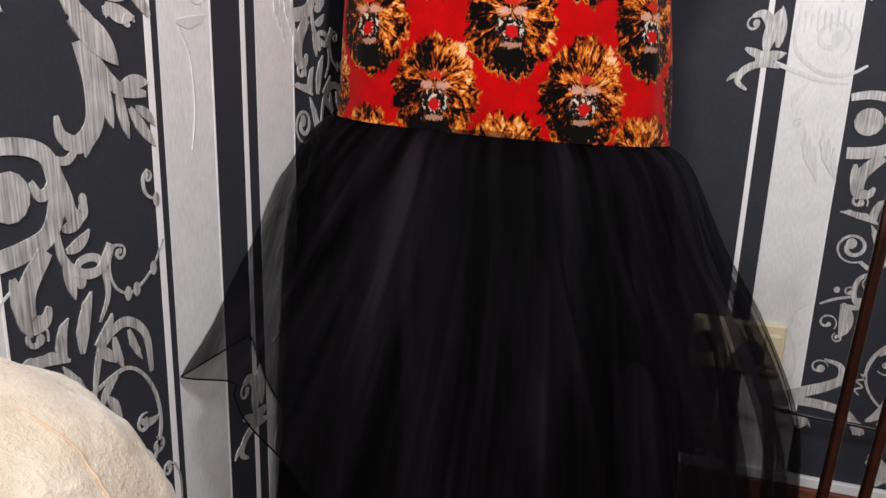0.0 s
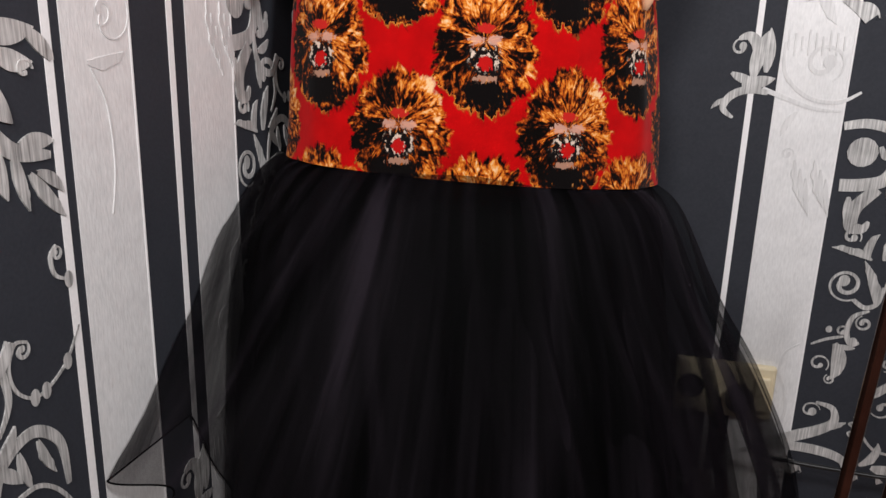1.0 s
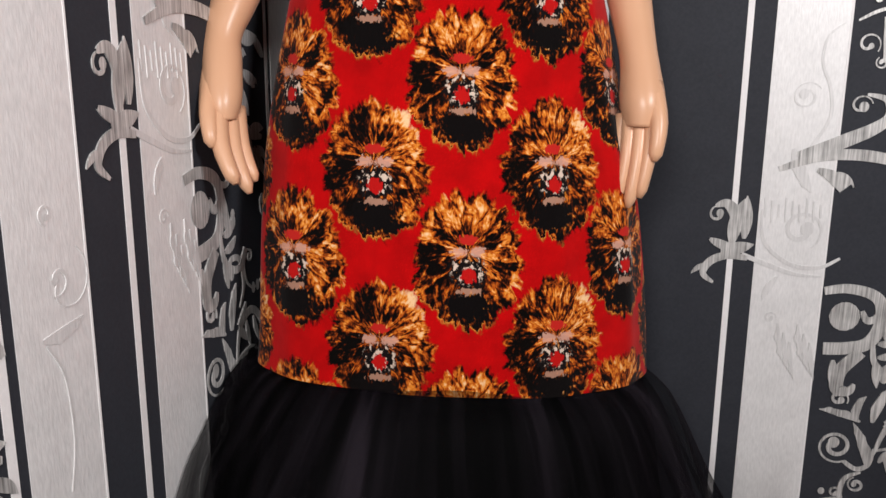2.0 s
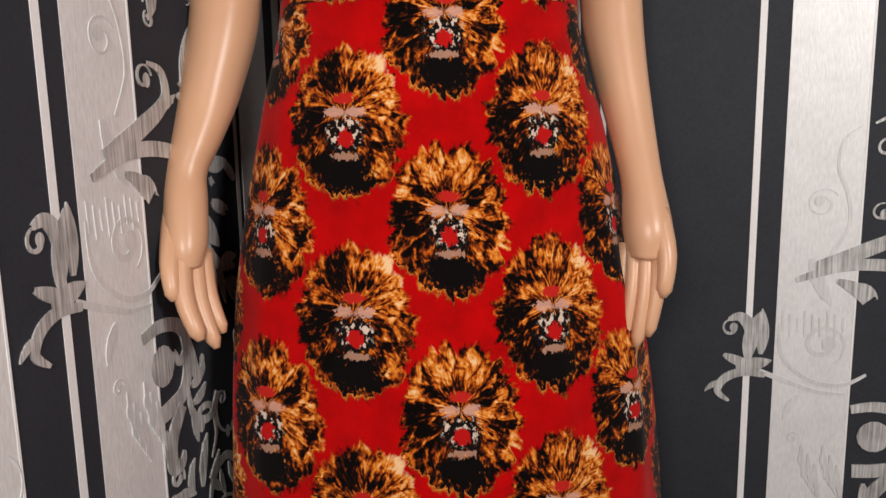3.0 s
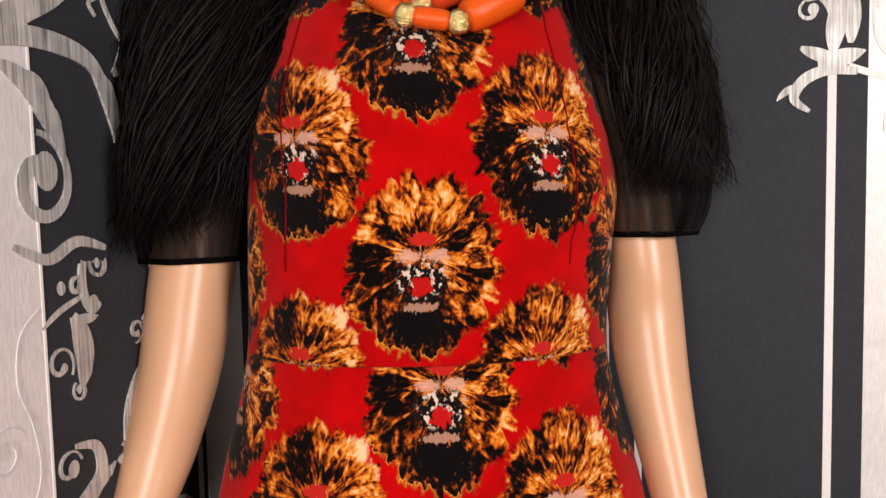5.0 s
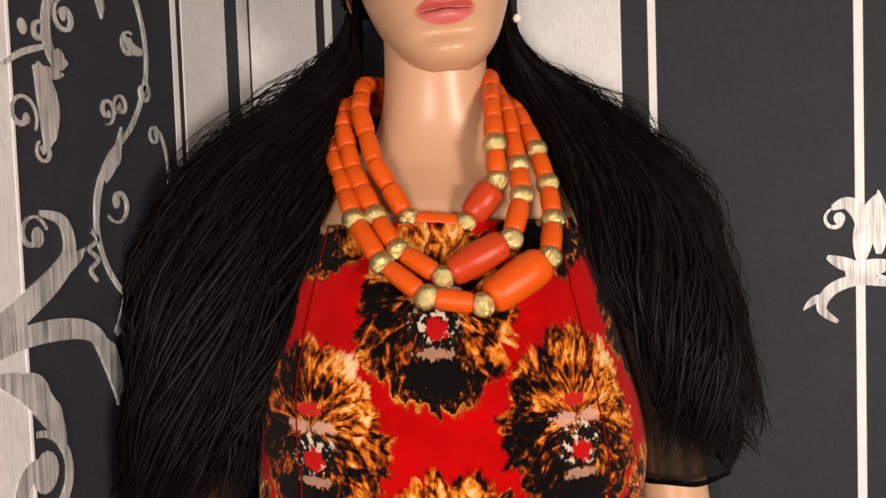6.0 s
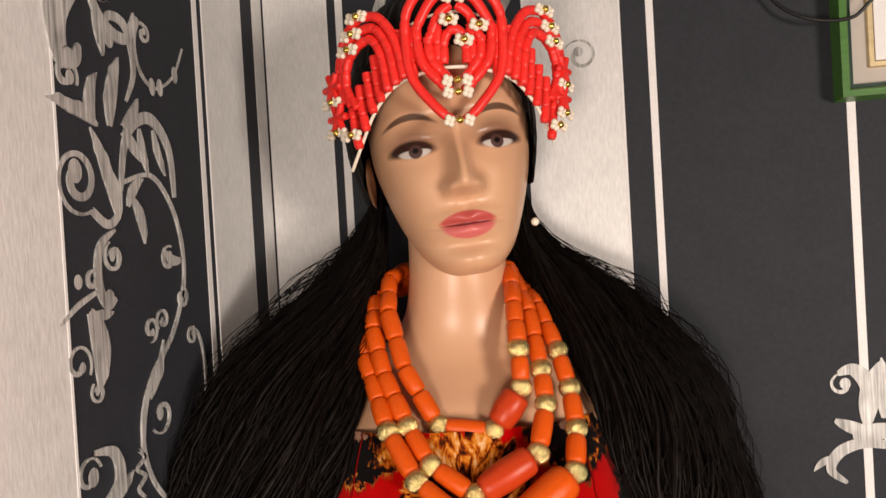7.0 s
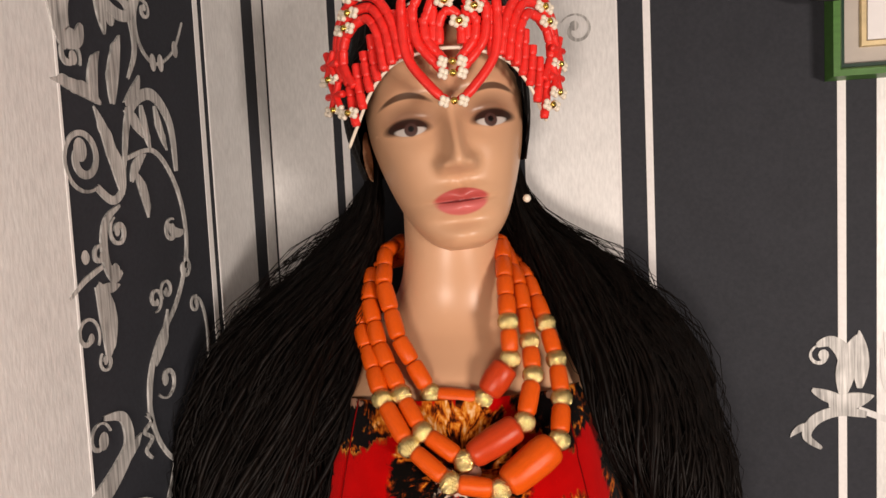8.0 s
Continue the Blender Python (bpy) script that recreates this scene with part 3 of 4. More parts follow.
def wig_cap():
    verts, faces = [], []
    n, zs = 120, np.linspace(1.575, 1.738, 44)
    table = np.array(head_rows)
    for z in zs:
        w, f, b = (np.interp(min(z, 1.735), table[:, 0], table[:, k]) for k in (1, 2, 3))
        opened = radians(np.interp(z, [1.575, 1.62, 1.645, 1.665, 1.68], [76, 58, 43, 24, 0]))
        for k in range(n):
            u = k / (n - 1)
            a = opened + (2 * math.pi - 2 * opened) * u
            sn, cs = math.sin(a), -math.cos(a)
            g = 0.0055 + 0.0012 * math.sin(40 * a) + max(0.0, -0.012 * sn) * (1 if z < 1.65 else max(0, (1.68 - z) / 0.03))
            cv = (f + b) / 2
            verts.append(tuple(HEAD_TILT @ Vector(((w + g) * math.copysign(abs(sn) ** 0.92, sn), cv + ((b - f) / 2 + g) * cs, z + 0.004))))
    for r in range(len(zs) - 1):
        for k in range(n - 1):
            faces.append((r * n + k, r * n + k + 1, (r + 1) * n + k + 1, (r + 1) * n + k))
    faces.append(tuple(range((len(zs) - 1) * n, len(zs) * n)))
    return verts, faces


part("cap", worn("cap", wig_cap(), hair_mat), wig)


def ribbon(points, width, seg=5):
    rings = []
    n = len(points)
    for k, p in enumerate(points):
        d = (Vector(points[min(k + 1, n - 1)]) - Vector(points[max(k - 1, 0)])).normalized()
        out = Vector((0, -1, 0.2)).normalized()
        side = d.cross(out).normalized()
        up = side.cross(d)
        t = k / (n - 1)
        w = width * (0.5 + 0.7 * math.sin(math.pi * min(1, t * 0.75 + 0.2))) * (1 if t < 0.85 else max(0.08, (1 - t) / 0.15))
        rings.append([tuple(Vector(p) + side * w * math.cos(a) + up * w * 0.25 * math.sin(a)) for a in np.linspace(0, 2 * math.pi, seg, endpoint=False)])
    return loft(rings)


def tress(side, seed, count, fly):
    """Strands that leave the nape, lie over the shoulder and fall in front of the arm."""
    rnd = random.Random(seed)
    if side < 0:
        inner = [(-0.060, 0.035, 1.62), (-0.060, 0.025, 1.55), (-0.072, -0.005, 1.485), (-0.095, -0.05, 1.425), (-0.116, -0.082, 1.36), (-0.145, -0.10, 1.28), (-0.158, -0.095, 1.21)]
        outer = [(-0.062, 0.06, 1.60), (-0.076, 0.05, 1.547), (-0.125, 0.02, 1.498), (-0.178, -0.02, 1.447), (-0.202, -0.05, 1.37), (-0.200, -0.065, 1.29), (-0.210, -0.075, 1.185)]
    else:
        inner = [(0.060, 0.035, 1.62), (0.052, 0.03, 1.55), (0.066, 0.0, 1.50), (0.102, -0.045, 1.43), (0.122, -0.08, 1.36), (0.146, -0.098, 1.29), (0.158, -0.095, 1.225)]
        outer = [(0.062, 0.06, 1.60), (0.080, 0.05, 1.537), (0.144, 0.02, 1.486), (0.184, -0.015, 1.425), (0.197, -0.045, 1.35), (0.196, -0.06, 1.29), (0.204, -0.07, 1.228)]
    a, b = smooth_rows(inner, 22), smooth_rows(outer, 22)
    chunks = []
    for k in range(count + fly):
        thin = k >= count
        lay = rnd.random()
        s0 = rnd.uniform(-0.03, 1.03) if not thin else rnd.uniform(-0.1, 1.18)
        s1 = min(1.05, max(-0.05, s0 + rnd.uniform(-0.18, 0.18)))
        lock = int(s0 * 7 + 20 + 0.6 * rnd.random())
        ph, am, fr = lock * 2.4 + rnd.uniform(-0.5, 0.5), rnd.uniform(0.008, 0.014) * (1.3 if thin else 1), (11 + 2.5 * math.sin(lock * 1.7) if not thin else 19) + rnd.uniform(-2, 2)
        cut = rnd.uniform(0.86, 1.0) if rnd.random() < 0.75 else rnd.uniform(0.6, 0.9)
        lift = rnd.uniform(0, 0.018) if thin else 0
        flick = rnd.uniform(0, 1) ** 2
        pts = []
        for q in range(22):
            t = q / 21 * cut
            i = t * 21
            i0 = min(int(i), 20)
            pa, pb = a[i0] + (a[i0 + 1] - a[i0]) * (i - i0), b[i0] + (b[i0 + 1] - b[i0]) * (i - i0)
            s_ = s0 + (s1 - s0) * t + (0.35 * flick * max(0, t - 0.8) * 5 if s0 > 0.75 else 0)
            p = pa + (pb - pa) * s_
            hump = 0.03 * math.sin(math.pi * min(1, max(0, s_))) * min(1, t * 2)
            p = p + np.array([am * math.sin(fr * t + ph) * t * 2, -hump * lay ** 0.6 + 0.010 * (1 - lay) + am * math.cos(fr * t + ph) * t, lift * math.sin(3 * t) + (0.004 * math.sin(fr * 1.7 * t + ph) if thin else 0)])
            pts.append(kept_in_room(tuple(p)))
        chunks.append(ribbon(pts, rnd.choice((0.0006, 0.0009, 0.0013, 0.0020)) * rnd.uniform(0.8, 1.3) if not thin else rnd.uniform(0.00018, 0.0004), 4 if not thin else 3))
    return join(*chunks)


tagged(part("tress", worn("tress", tress(-1, 11, 1700, 240), hair_mat), wig), kind="stuff")
tagged(part("tress", worn("tress", tress(1, 12, 1700, 240), hair_mat), wig), kind="stuff")

# ---- necklaces ----
coral = simple("orange_coral", (0.66, 0.085, 0.006), 0.28, gloss=0.25, vary=0.2, scale=90, bump=0.15)
coral_red = simple("red_coral", (0.50, 0.045, 0.010), 0.3, gloss=0.25, vary=0.2, scale=60, bump=0.1)
gold = simple("gilt_metal", (0.88, 0.62, 0.27), 0.22, metal=1.0, vary=0.35, scale=9, bump=0.35, distance=0.02)


def lathe(name, profile, material, seg=14, ridges=0, depth=0.0):
    """A turned bead about x, from -0.5 to 0.5."""
    rings = []
    for x, r in profile:
        rings.append([(x, r * (1 + depth * math.sin(ridges * t)) * math.cos(t), r * (1 + depth * math.sin(ridges * t)) * math.sin(t)) for t in np.linspace(0, 2 * math.pi, seg, endpoint=False)])
    return mesh_of(name, *loft(rings), material)


coral_mesh = lathe("coral_bead", [(-0.5, 0.6), (-0.47, 0.86), (-0.38, 1.0), (0.0, 1.04), (0.38, 1.0), (0.47, 0.86), (0.5, 0.6)], coral, 16)
coral_big = lathe("large_bead", [(-0.5, 0.6), (-0.47, 0.8), (-0.38, 0.92), (-0.1, 1.0), (0.2, 1.04), (0.4, 0.98), (0.47, 0.85), (0.5, 0.6)], coral, 24)
coral_big_red = lathe("large_bead", [(-0.5, 0.6), (-0.47, 0.8), (-0.38, 0.92), (0.0, 1.04), (0.4, 0.98), (0.47, 0.85), (0.5, 0.6)], coral_red, 24)
gold_mesh = lathe("gold_bead", [(0.5 * math.sin(t), max(0.22, math.cos(t)) * (1 + 0.05 * (k % 2))) for k, t in enumerate(np.linspace(-1.35, 1.35, 13))], gold, 72, 22, 0.06)


def bead(mesh, name, a, b, r, parent):
    a, b = Vector(a), Vector(b)
    d = b - a
    m = Matrix.Translation((a + b) / 2) @ d.to_track_quat("X", "Z").to_matrix().to_4x4() @ Matrix.Diagonal((d.length, r, r, 1))
    return part(name, mesh, parent, m)


def necklace(knots, golds, bigs, r, label):
    """Strung beads through the knots. golds: knots with a gilt ball; bigs: spans with one large bead."""
    ob = thing("necklace", None, BASE, label, "necklace", "coral bead necklaces")
    knots = [leaned(p) for p in knots]
    for k in range(len(knots) - 1):
        a, b = Vector(knots[k]), Vector(knots[k + 1])
        d = (b - a).normalized()
        if k in golds:
            a = a + d * 0.0055
        if k + 1 in golds:
            b = b - d * 0.0055
        if k in bigs:
            bead(bigs[k], "large_bead", a, b, r * 1.85 if bigs[k] is coral_big else r * 1.6, ob)
            continue
        n = max(1, round((b - a).length / 0.021))
        for i in range(n):
            p, q = a + (b - a) * (i / n), a + (b - a) * ((i + 1) / n)
            bead(coral_mesh, "coral_bead", p, q - d * 0.0006, r * (0.96 + 0.08 * ((i * 7 + k * 3) % 5) / 4), ob)
    for k in golds:
        a = Vector(knots[k])
        d = (Vector(knots[min(k + 1, len(knots) - 1)]) - Vector(knots[k - 1])).normalized() * 0.0078
        bead(gold_mesh, "gold_bead", a - d, a + d, 0.0076, ob)
    return ob


necklace([(0.0, 0.066, 1.518), (-0.04, 0.045, 1.518), (-0.055, 0.005, 1.512), (-0.057, -0.025, 1.488), (-0.047, -0.05, 1.448), (-0.025, -0.066, 1.407), (0.014, -0.073, 1.402), (0.036, -0.068, 1.431), (0.0365, -0.058, 1.458), (0.038, -0.035, 1.49), (0.042, 0.0, 1.515), (0.035, 0.045, 1.518), (0.0, 0.066, 1.518)],
         (5, 6, 7, 8), {6: coral_big_red}, 0.0066, "short strand of orange coral beads with gilt balls")
necklace([(0.0, 0.069, 1.513), (-0.05, 0.04, 1.508), (-0.066, 0.0, 1.497), (-0.069, -0.025, 1.475), (-0.062, -0.048, 1.443), (-0.047, -0.074, 1.410), (-0.033, -0.094, 1.386), (-0.005, -0.110, 1.367), (0.040, -0.100, 1.391), (0.051, -0.078, 1.42), (0.052, -0.06, 1.442), (0.05, -0.03, 1.482), (0.046, 0.005, 1.507), (0.04, 0.045, 1.512), (0.0, 0.069, 1.513)],
         (5, 6, 7, 8, 9, 10), {7: coral_big_red}, 0.0066, "middle strand of orange coral beads with gilt balls")
necklace([(0.0, 0.072, 1.508), (-0.055, 0.04, 1.50), (-0.073, 0.0, 1.485), (-0.076, -0.03, 1.455), (-0.061, -0.076, 1.408), (-0.043, -0.102, 1.378), (-0.016, -0.122, 1.356), (0.018, -0.126, 1.350), (0.063, -0.108, 1.378), (0.070, -0.086, 1.403), (0.071, -0.066, 1.428), (0.067, -0.048, 1.453), (0.06, -0.015, 1.485), (0.05, 0.02, 1.503), (0.045, 0.045, 1.506), (0.0, 0.072, 1.508)],
         (4, 5, 6, 7, 8, 9, 10, 11), {7: coral_big}, 0.0066, "long strand of orange coral beads with gilt balls")

# ---- beaded headdress ----
red_bead = simple("scarlet_tube_beads", (0.80, 0.028, 0.022), 0.35, vary=0.15, scale=200, bump=0.1)
cream_bead = simple("cream_seed_beads", (0.8, 0.72, 0.6), 0.4, vary=0.08, scale=300)
bright_gold = simple("bright_gilt", (0.75, 0.52, 0.12), 0.22, metal=1.0, vary=0.15, scale=300)
headdress = thing("headdress", None, BASE, "scarlet beaded headdress with cream and gilt beads", "headdress")


def on_crown(u, z, out=0.0):
    k = max(0.0, 1 - (u / (0.099 + out)) ** 2)
    return Vector(leaned((u + 0.001, 0.03 - (0.103 + out) * math.sqrt(k), z)))


def bead_strand(pairs, name="bead_strand", r=0.0036, out=0.0, material=None, beads=True):
    """A string of short tube beads that follows (u, z) on the crown's round."""
    pts = smooth_rows([on_crown(u, z, out) for u, z in pairs], 60)
    run, length = [0.0], 0.0
    for p, q in zip(pts, pts[1:]):
        length += float(np.linalg.norm(q - p))
        run.append(length)
    radii = [r * (1 - (0.16 if beads and (x / 0.011) % 1 < 0.14 else 0)) for x in run]
    return part(name, mesh_of(name, *tube([tuple(p) for p in pts], radii, 10), material or red_bead), headdress)


def ball(name, u, z, r, material, out=0.006):
    rings = [[(math.sin(t) * math.cos(a), math.sin(t) * math.sin(a), math.cos(t)) for a in np.linspace(0, 2 * math.pi, 12, endpoint=False)] for t in (0.12, 0.5, 0.95, 1.4, 1.85, 2.3, 2.7, 3.02)]
    key = name + "_mesh"
    me = bpy.data.meshes.get(key) or mesh_of(key, *loft(rings), material)
    p = on_crown(u, z, out)
    return part(name, me, headdress, Matrix.Translation(p) @ Matrix.Diagonal((r, r, r, 1)))


def cluster(u, z, gap=0.0068):
    """A gilt ball between two small flowers of cream seed beads."""
    ball("gilt_ball", u, z, 0.0027, bright_gold, 0.009)
    for sx in (-1, 1):
        for k in range(4):
            a = k * 2 * math.pi / 4 + 0.4
            ball("seed_bead", u + sx * gap + 0.0022 * math.cos(a), z + 0.0024 * math.sin(a), 0.0023, cream_bead, 0.007)


# white cord along the brow
cord = [(-0.078, 1.598), (-0.070, 1.614), (-0.058, 1.637), (-0.042, 1.653), (-0.02, 1.660), (0.0, 1.662), (0.02, 1.660), (0.042, 1.653), (0.058, 1.638), (0.069, 1.620), (0.074, 1.612)]
bead_strand(cord, "brow_cord", 0.0013, -0.002, cream_bead, False)
bead_strand([(u * 0.99, z + 0.032 + 0.006 * math.cos(u * 30)) for u, z in cord], "upper_cord", 0.001, -0.003, cream_bead, False)
# pointed ovals over the brow
for top, foot, wide, out in ((1.722, 1.624, 0.034, 0.004), (1.713, 1.644, 0.026, 0.003), (1.703, 1.651, 0.0185, 0.002)):
    for s in (-1, 1):
        mid = top - (top - foot) * 0.42
        bead_strand([(s * 0.002, top), (s * wide * 0.55, top - 0.006), (s * wide * 0.93, top - 0.021), (s * wide, mid), (s * wide * 0.9, mid - (mid - foot) * 0.45), (s * wide * 0.45, foot + (mid - foot) * 0.18), (s * 0.004, foot)], out=out)
for u in (-0.040, -0.0295, -0.012, 0.012, 0.0295, 0.040):
    bead_strand([(u, 1.655), (u * 1.0, 1.672), (u * 0.97, 1.690)], out=0.0)
bead_strand([(-0.008, 1.664), (-0.007, 1.68), (0.0, 1.687), (0.007, 1.68), (0.008, 1.664)], out=0.001)
for u, z in ((0.0, 1.722), (0.0, 1.651), (0.0, 1.643), (0.0, 1.624)):
    cluster(u, z)
cluster(0.0, 1.707, 0.0045)
for u, z in ((-0.004, 1.692), (0.006, 1.678), (0.017, 1.688)):
    cluster(u, z, 0.003)
# petals at the sides
for s in (-1, 1):
    for k in range(3):
        d = 0.0085 * k
        bead_strand([(s * (0.036 + d * 0.7), 1.656 - d * 0.4), (s * (0.041 + d * 0.6), 1.682 - d * 0.5), (s * (0.052 + d * 0.35), 1.7 - d * 0.8), (s * (0.066 + d * 0.1), 1.7035 - d * 1.1)], out=0.003)
        bead_strand([(s * (0.066 + d * 0.1), 1.7035 - d * 1.1), (s * (0.0775 - d * 0.1), 1.692 - d), (s * (0.083 - d * 0.3), 1.668 - d * 0.6), (s * (0.079 - d * 0.5), 1.646 - d * 0.3)], out=0.003)
    for k in range(5):
        u0 = 0.047 + 0.006 * k
        z0 = float(np.interp(u0, [0.042, 0.058, 0.070, 0.078], [1.653, 1.637, 1.614, 1.598]))
        bead_strand([(s * u0, z0 + 0.001), (s * (u0 + 0.002), z0 + 0.014), (s * (u0 + 0.0035), z0 + 0.03 + 0.004 * (k % 2))], out=0.0)
    for u, z in ((0.068, 1.703), (0.0725, 1.692), (0.076, 1.682)):
        cluster(s * u, z, 0.0042)
    # small rosettes by the temples
    for cu, cz in ((0.089, 1.660), (0.086, 1.637)) if s < 0 else ((0.084, 1.664), (0.082, 1.643)):
        for k in range(6):
            a = k * math.pi / 3
            bead_strand([(s * cu, cz), (s * (cu + 0.004 * math.cos(a)), cz + 0.006 * math.sin(a)), (s * (cu + 0.0065 * math.cos(a)), cz + 0.011 * math.sin(a))], r=0.0028, out=0.006)
        cluster(s * (cu + 0.002), cz - 0.011, 0.0045)
    cluster(s * 0.0765, 1.622, 0.004)
# pearl earring
ball("pearl_drop", 0.0585, 1.552, 0.0032, cream_bead, -0.02)

# ---- things along the walls ----
ivory = simple("ivory_plastic", (0.72, 0.62, 0.42), 0.4, vary=0.06, scale=80, bump=0.05)
socket = thing("wall_socket", None, Matrix.Translation((0.157, BACK_Y, 0.364)), "ivory double wall socket with a rocker switch", "socket")
part("plate", box("plate", (0.128, 0.012, 0.078), ivory, 0.004, (0, -0.006, 0)), socket)
part("rocker", box("rocker", (0.020, 0.006, 0.05), ivory, 0.003, (0.048, -0.0145, 0)), socket)
for x in (-0.042, 0.008):
    rings = [[(x + r * math.cos(a), y, r * math.sin(a)) for a in np.linspace(0, 2 * math.pi, 24, endpoint=False)] for r, y in ((0.0175, -0.0118), (0.0175, -0.0135), (0.0155, -0.0135), (0.0150, -0.0125))]
    part("outlet", mesh_of("outlet", *loft(rings), black_plastic if x < 0 else ivory), socket)
plug = thing("plug", None, Matrix.Translation((0.177, BACK_Y - 0.0135, 0.361)), "black mains plug in the wall socket", "plug")
part("body", mesh_of("body", *loft([[(r * math.cos(a), y, r * math.sin(a) * 1.1 - 0.004) for a in np.linspace(0, 2 * math.pi, 20, endpoint=False)] for r, y in ((0.017, 0), (0.018, -0.012), (0.014, -0.02), (0.009, -0.034), (0.006, -0.04))]), black_plastic), plug)
cable_pts = smooth_rows([(0.0, -0.038, -0.006), (0.012, -0.036, -0.045), (0.03, -0.03, -0.068), (0.08, -0.025, -0.076), (0.16, -0.024, -0.079), (0.3, -0.02, -0.09), (0.45, -0.02, -0.2), (0.5, -0.02, -0.355)], 40)
part("cable", mesh_of("cable", *tube([tuple(p) for p in cable_pts], 0.0028, 8), black_plastic), plug)

# dark metal rods standing by the wall
bronze = simple("dark_bronze_metal", (0.10, 0.045, 0.032), 0.22, metal=0.8, vary=0.3, scale=40)
for a, b in (((0.260, 1.050, 0.0), (0.271, 0.99, 0.66)), ((0.301, 1.048, 0.0), (0.319, 0.99, 0.66))):
    d = Vector(b) - Vector(a)
    n = 8
    rod = thing("metal_rod", None, Matrix.Translation(a), "thin dark bronze metal rod leaning by the wall", "rod", "metal rods")
    part("shaft", mesh_of("shaft", *tube([tuple(d * k / n) for k in range(n + 1)], 0.0068, 14), bronze), rod)
    part("foot", mesh_of("foot", *tube([(0, 0, 0), (0, 0, 0.006), tuple(d * 0.03)], [0.0095, 0.0095, 0.0075], 14), black_plastic), rod)

# cream plush pouf
plush = Nodes("cream_plush")
curl = plush.noise(plush.coords(), 40, 6.0, 0.7, 0.0)
soft = plush.noise(plush.coords(), 9, 3.0)
plush.set(Base_Color=plush.ramp(plush.math("ADD", plush.math("MULTIPLY", curl, 0.5), plush.math("MULTIPLY", soft, 0.5)), [(0.34, (0.46, 0.36, 0.25)), (0.6, (0.66, 0.585, 0.47))]), Roughness=0.95, Sheen_Weight=0.4, Specular_IOR_Level=0.1)
plush.bump(curl, 0.9, 0.006)


def pouf_mesh():
    """A rounded column with a domed top."""
    rad, top = 0.113, 0.603
    profile = [(rad * math.sin(t), top - rad + rad * math.cos(t)) for t in np.linspace(0.02, math.pi / 2, 34)]
    profile += [(rad * (1 + 0.03 * math.sin(9 * k)), z) for k, z in enumerate(np.linspace(top - rad - 0.02, 0.03, 20))] + [(rad * 0.93, 0.004), (rad * 0.85, 0.0)]
    def place(r, z, a, out=0.0):
        p = Vector((r * math.cos(a), r * math.sin(a), z))
        w = 1 + 0.035 * noise.noise(p * 14) + 0.045 * noise.noise(p * 38) + 0.018 * noise.noise(p * 120) + out
        return (p.x * w, p.y * w, z * (1 + 0.012 * noise.noise(p * 20)) if z > 0.05 else z)

    rings = [[place(r, z, a) for a in np.linspace(0, 2 * math.pi, 120, endpoint=False)] for r, z in profile]
    seam = [place(r, z, 0.12 + 0.5 * (z - 0.45), 0.004) for r, z in profile[10:-2]]
    return loft(rings), tube(seam, 0.0007, 6)


pouf = thing("pouf", None, Matrix.Translation((-0.277, 0.345, 0)), "rounded cream plush pouf standing by the wall", "pouf")
cushion_shape, seam_shape = pouf_mesh()
part("cushion", mesh_of("cushion", *cushion_shape, plush), pouf)
part("seam", mesh_of("seam", *seam_shape, simple("brown_seam", (0.58, 0.42, 0.30), 0.9, gloss=0.05)), pouf, label="brown stitched seam")

# ---- picture ----
green = simple("green_frame_paint", (0.06, 0.17, 0.035), 0.4, vary=0.2, scale=60, stretch=(1, 1, 4))
dark_green = simple("dark_green_frame_paint", (0.006, 0.035, 0.02), 0.35)
mount = simple("grey_beige_mount", (0.50, 0.45, 0.40), 0.8, vary=0.05)
old_gold = simple("pale_gilt", (0.66, 0.52, 0.30), 0.4, metal=0.5)
white_paper = simple("white_picture_paper", (0.82, 0.8, 0.8), 0.6, vary=0.03)
PW, PH = 0.34, 0.44
picture = thing("picture", None, Matrix.Translation((0.1295 + PW / 2, BACK_Y - 0.0008, 1.649 + PH / 2)), "green framed picture with a beige mount and gilt slip", "picture")


def frame_ring(name, outset, width, front, back, material):
    """Four mitred sides of a frame."""
    w, h = PW / 2 - outset, PH / 2 - outset
    for k in range(4):
        a = (-1 if k in (0, 3) else 1, -1 if k < 2 else 1)
        b = (-1 if k in (3, 2) else 1, -1 if k in (0, 3) else 1)
        verts = []
        for y, inset in ((back, 0), (front, width * 0.18), (front, width * 0.8), (front + 0.003, width), (back, width)):
            verts += [(a[0] * (w - inset), y, a[1] * (h - inset)), (b[0] * (w - inset), y, b[1] * (h - inset))]
        faces = [(i, i + 1, i + 3, i + 2) for i in (0, 2, 4, 6)] + [(8, 9, 1, 0)]
        part(name, mesh_of(name, verts, faces, material, False), picture)


frame_ring("frame_side", 0.0, 0.0085, -0.02, 0.0, green)
frame_ring("frame_lip", 0.0085, 0.0045, -0.013, 0.0, dark_green)
frame_ring("gilt_slip", 0.026, 0.006, -0.008, -0.004, old_gold)
part("mount", box("mount", (PW - 0.02, 0.003, PH - 0.02), mount, 0, (0, -0.0032, 0)), picture)
part("print", box("print", (PW - 0.064, 0.002, PH - 0.064), white_paper, 0, (0, -0.0066, 0)), picture)
wire = smooth_rows([(0.06, -0.004, 1.78), (0.095, -0.012, 1.722), (0.118, -0.020, 1.702), (0.145, -0.024, 1.696), (0.162, -0.026, 1.704), (0.18, -0.028, 1.74), (0.21, -0.008, 1.9)], 30)
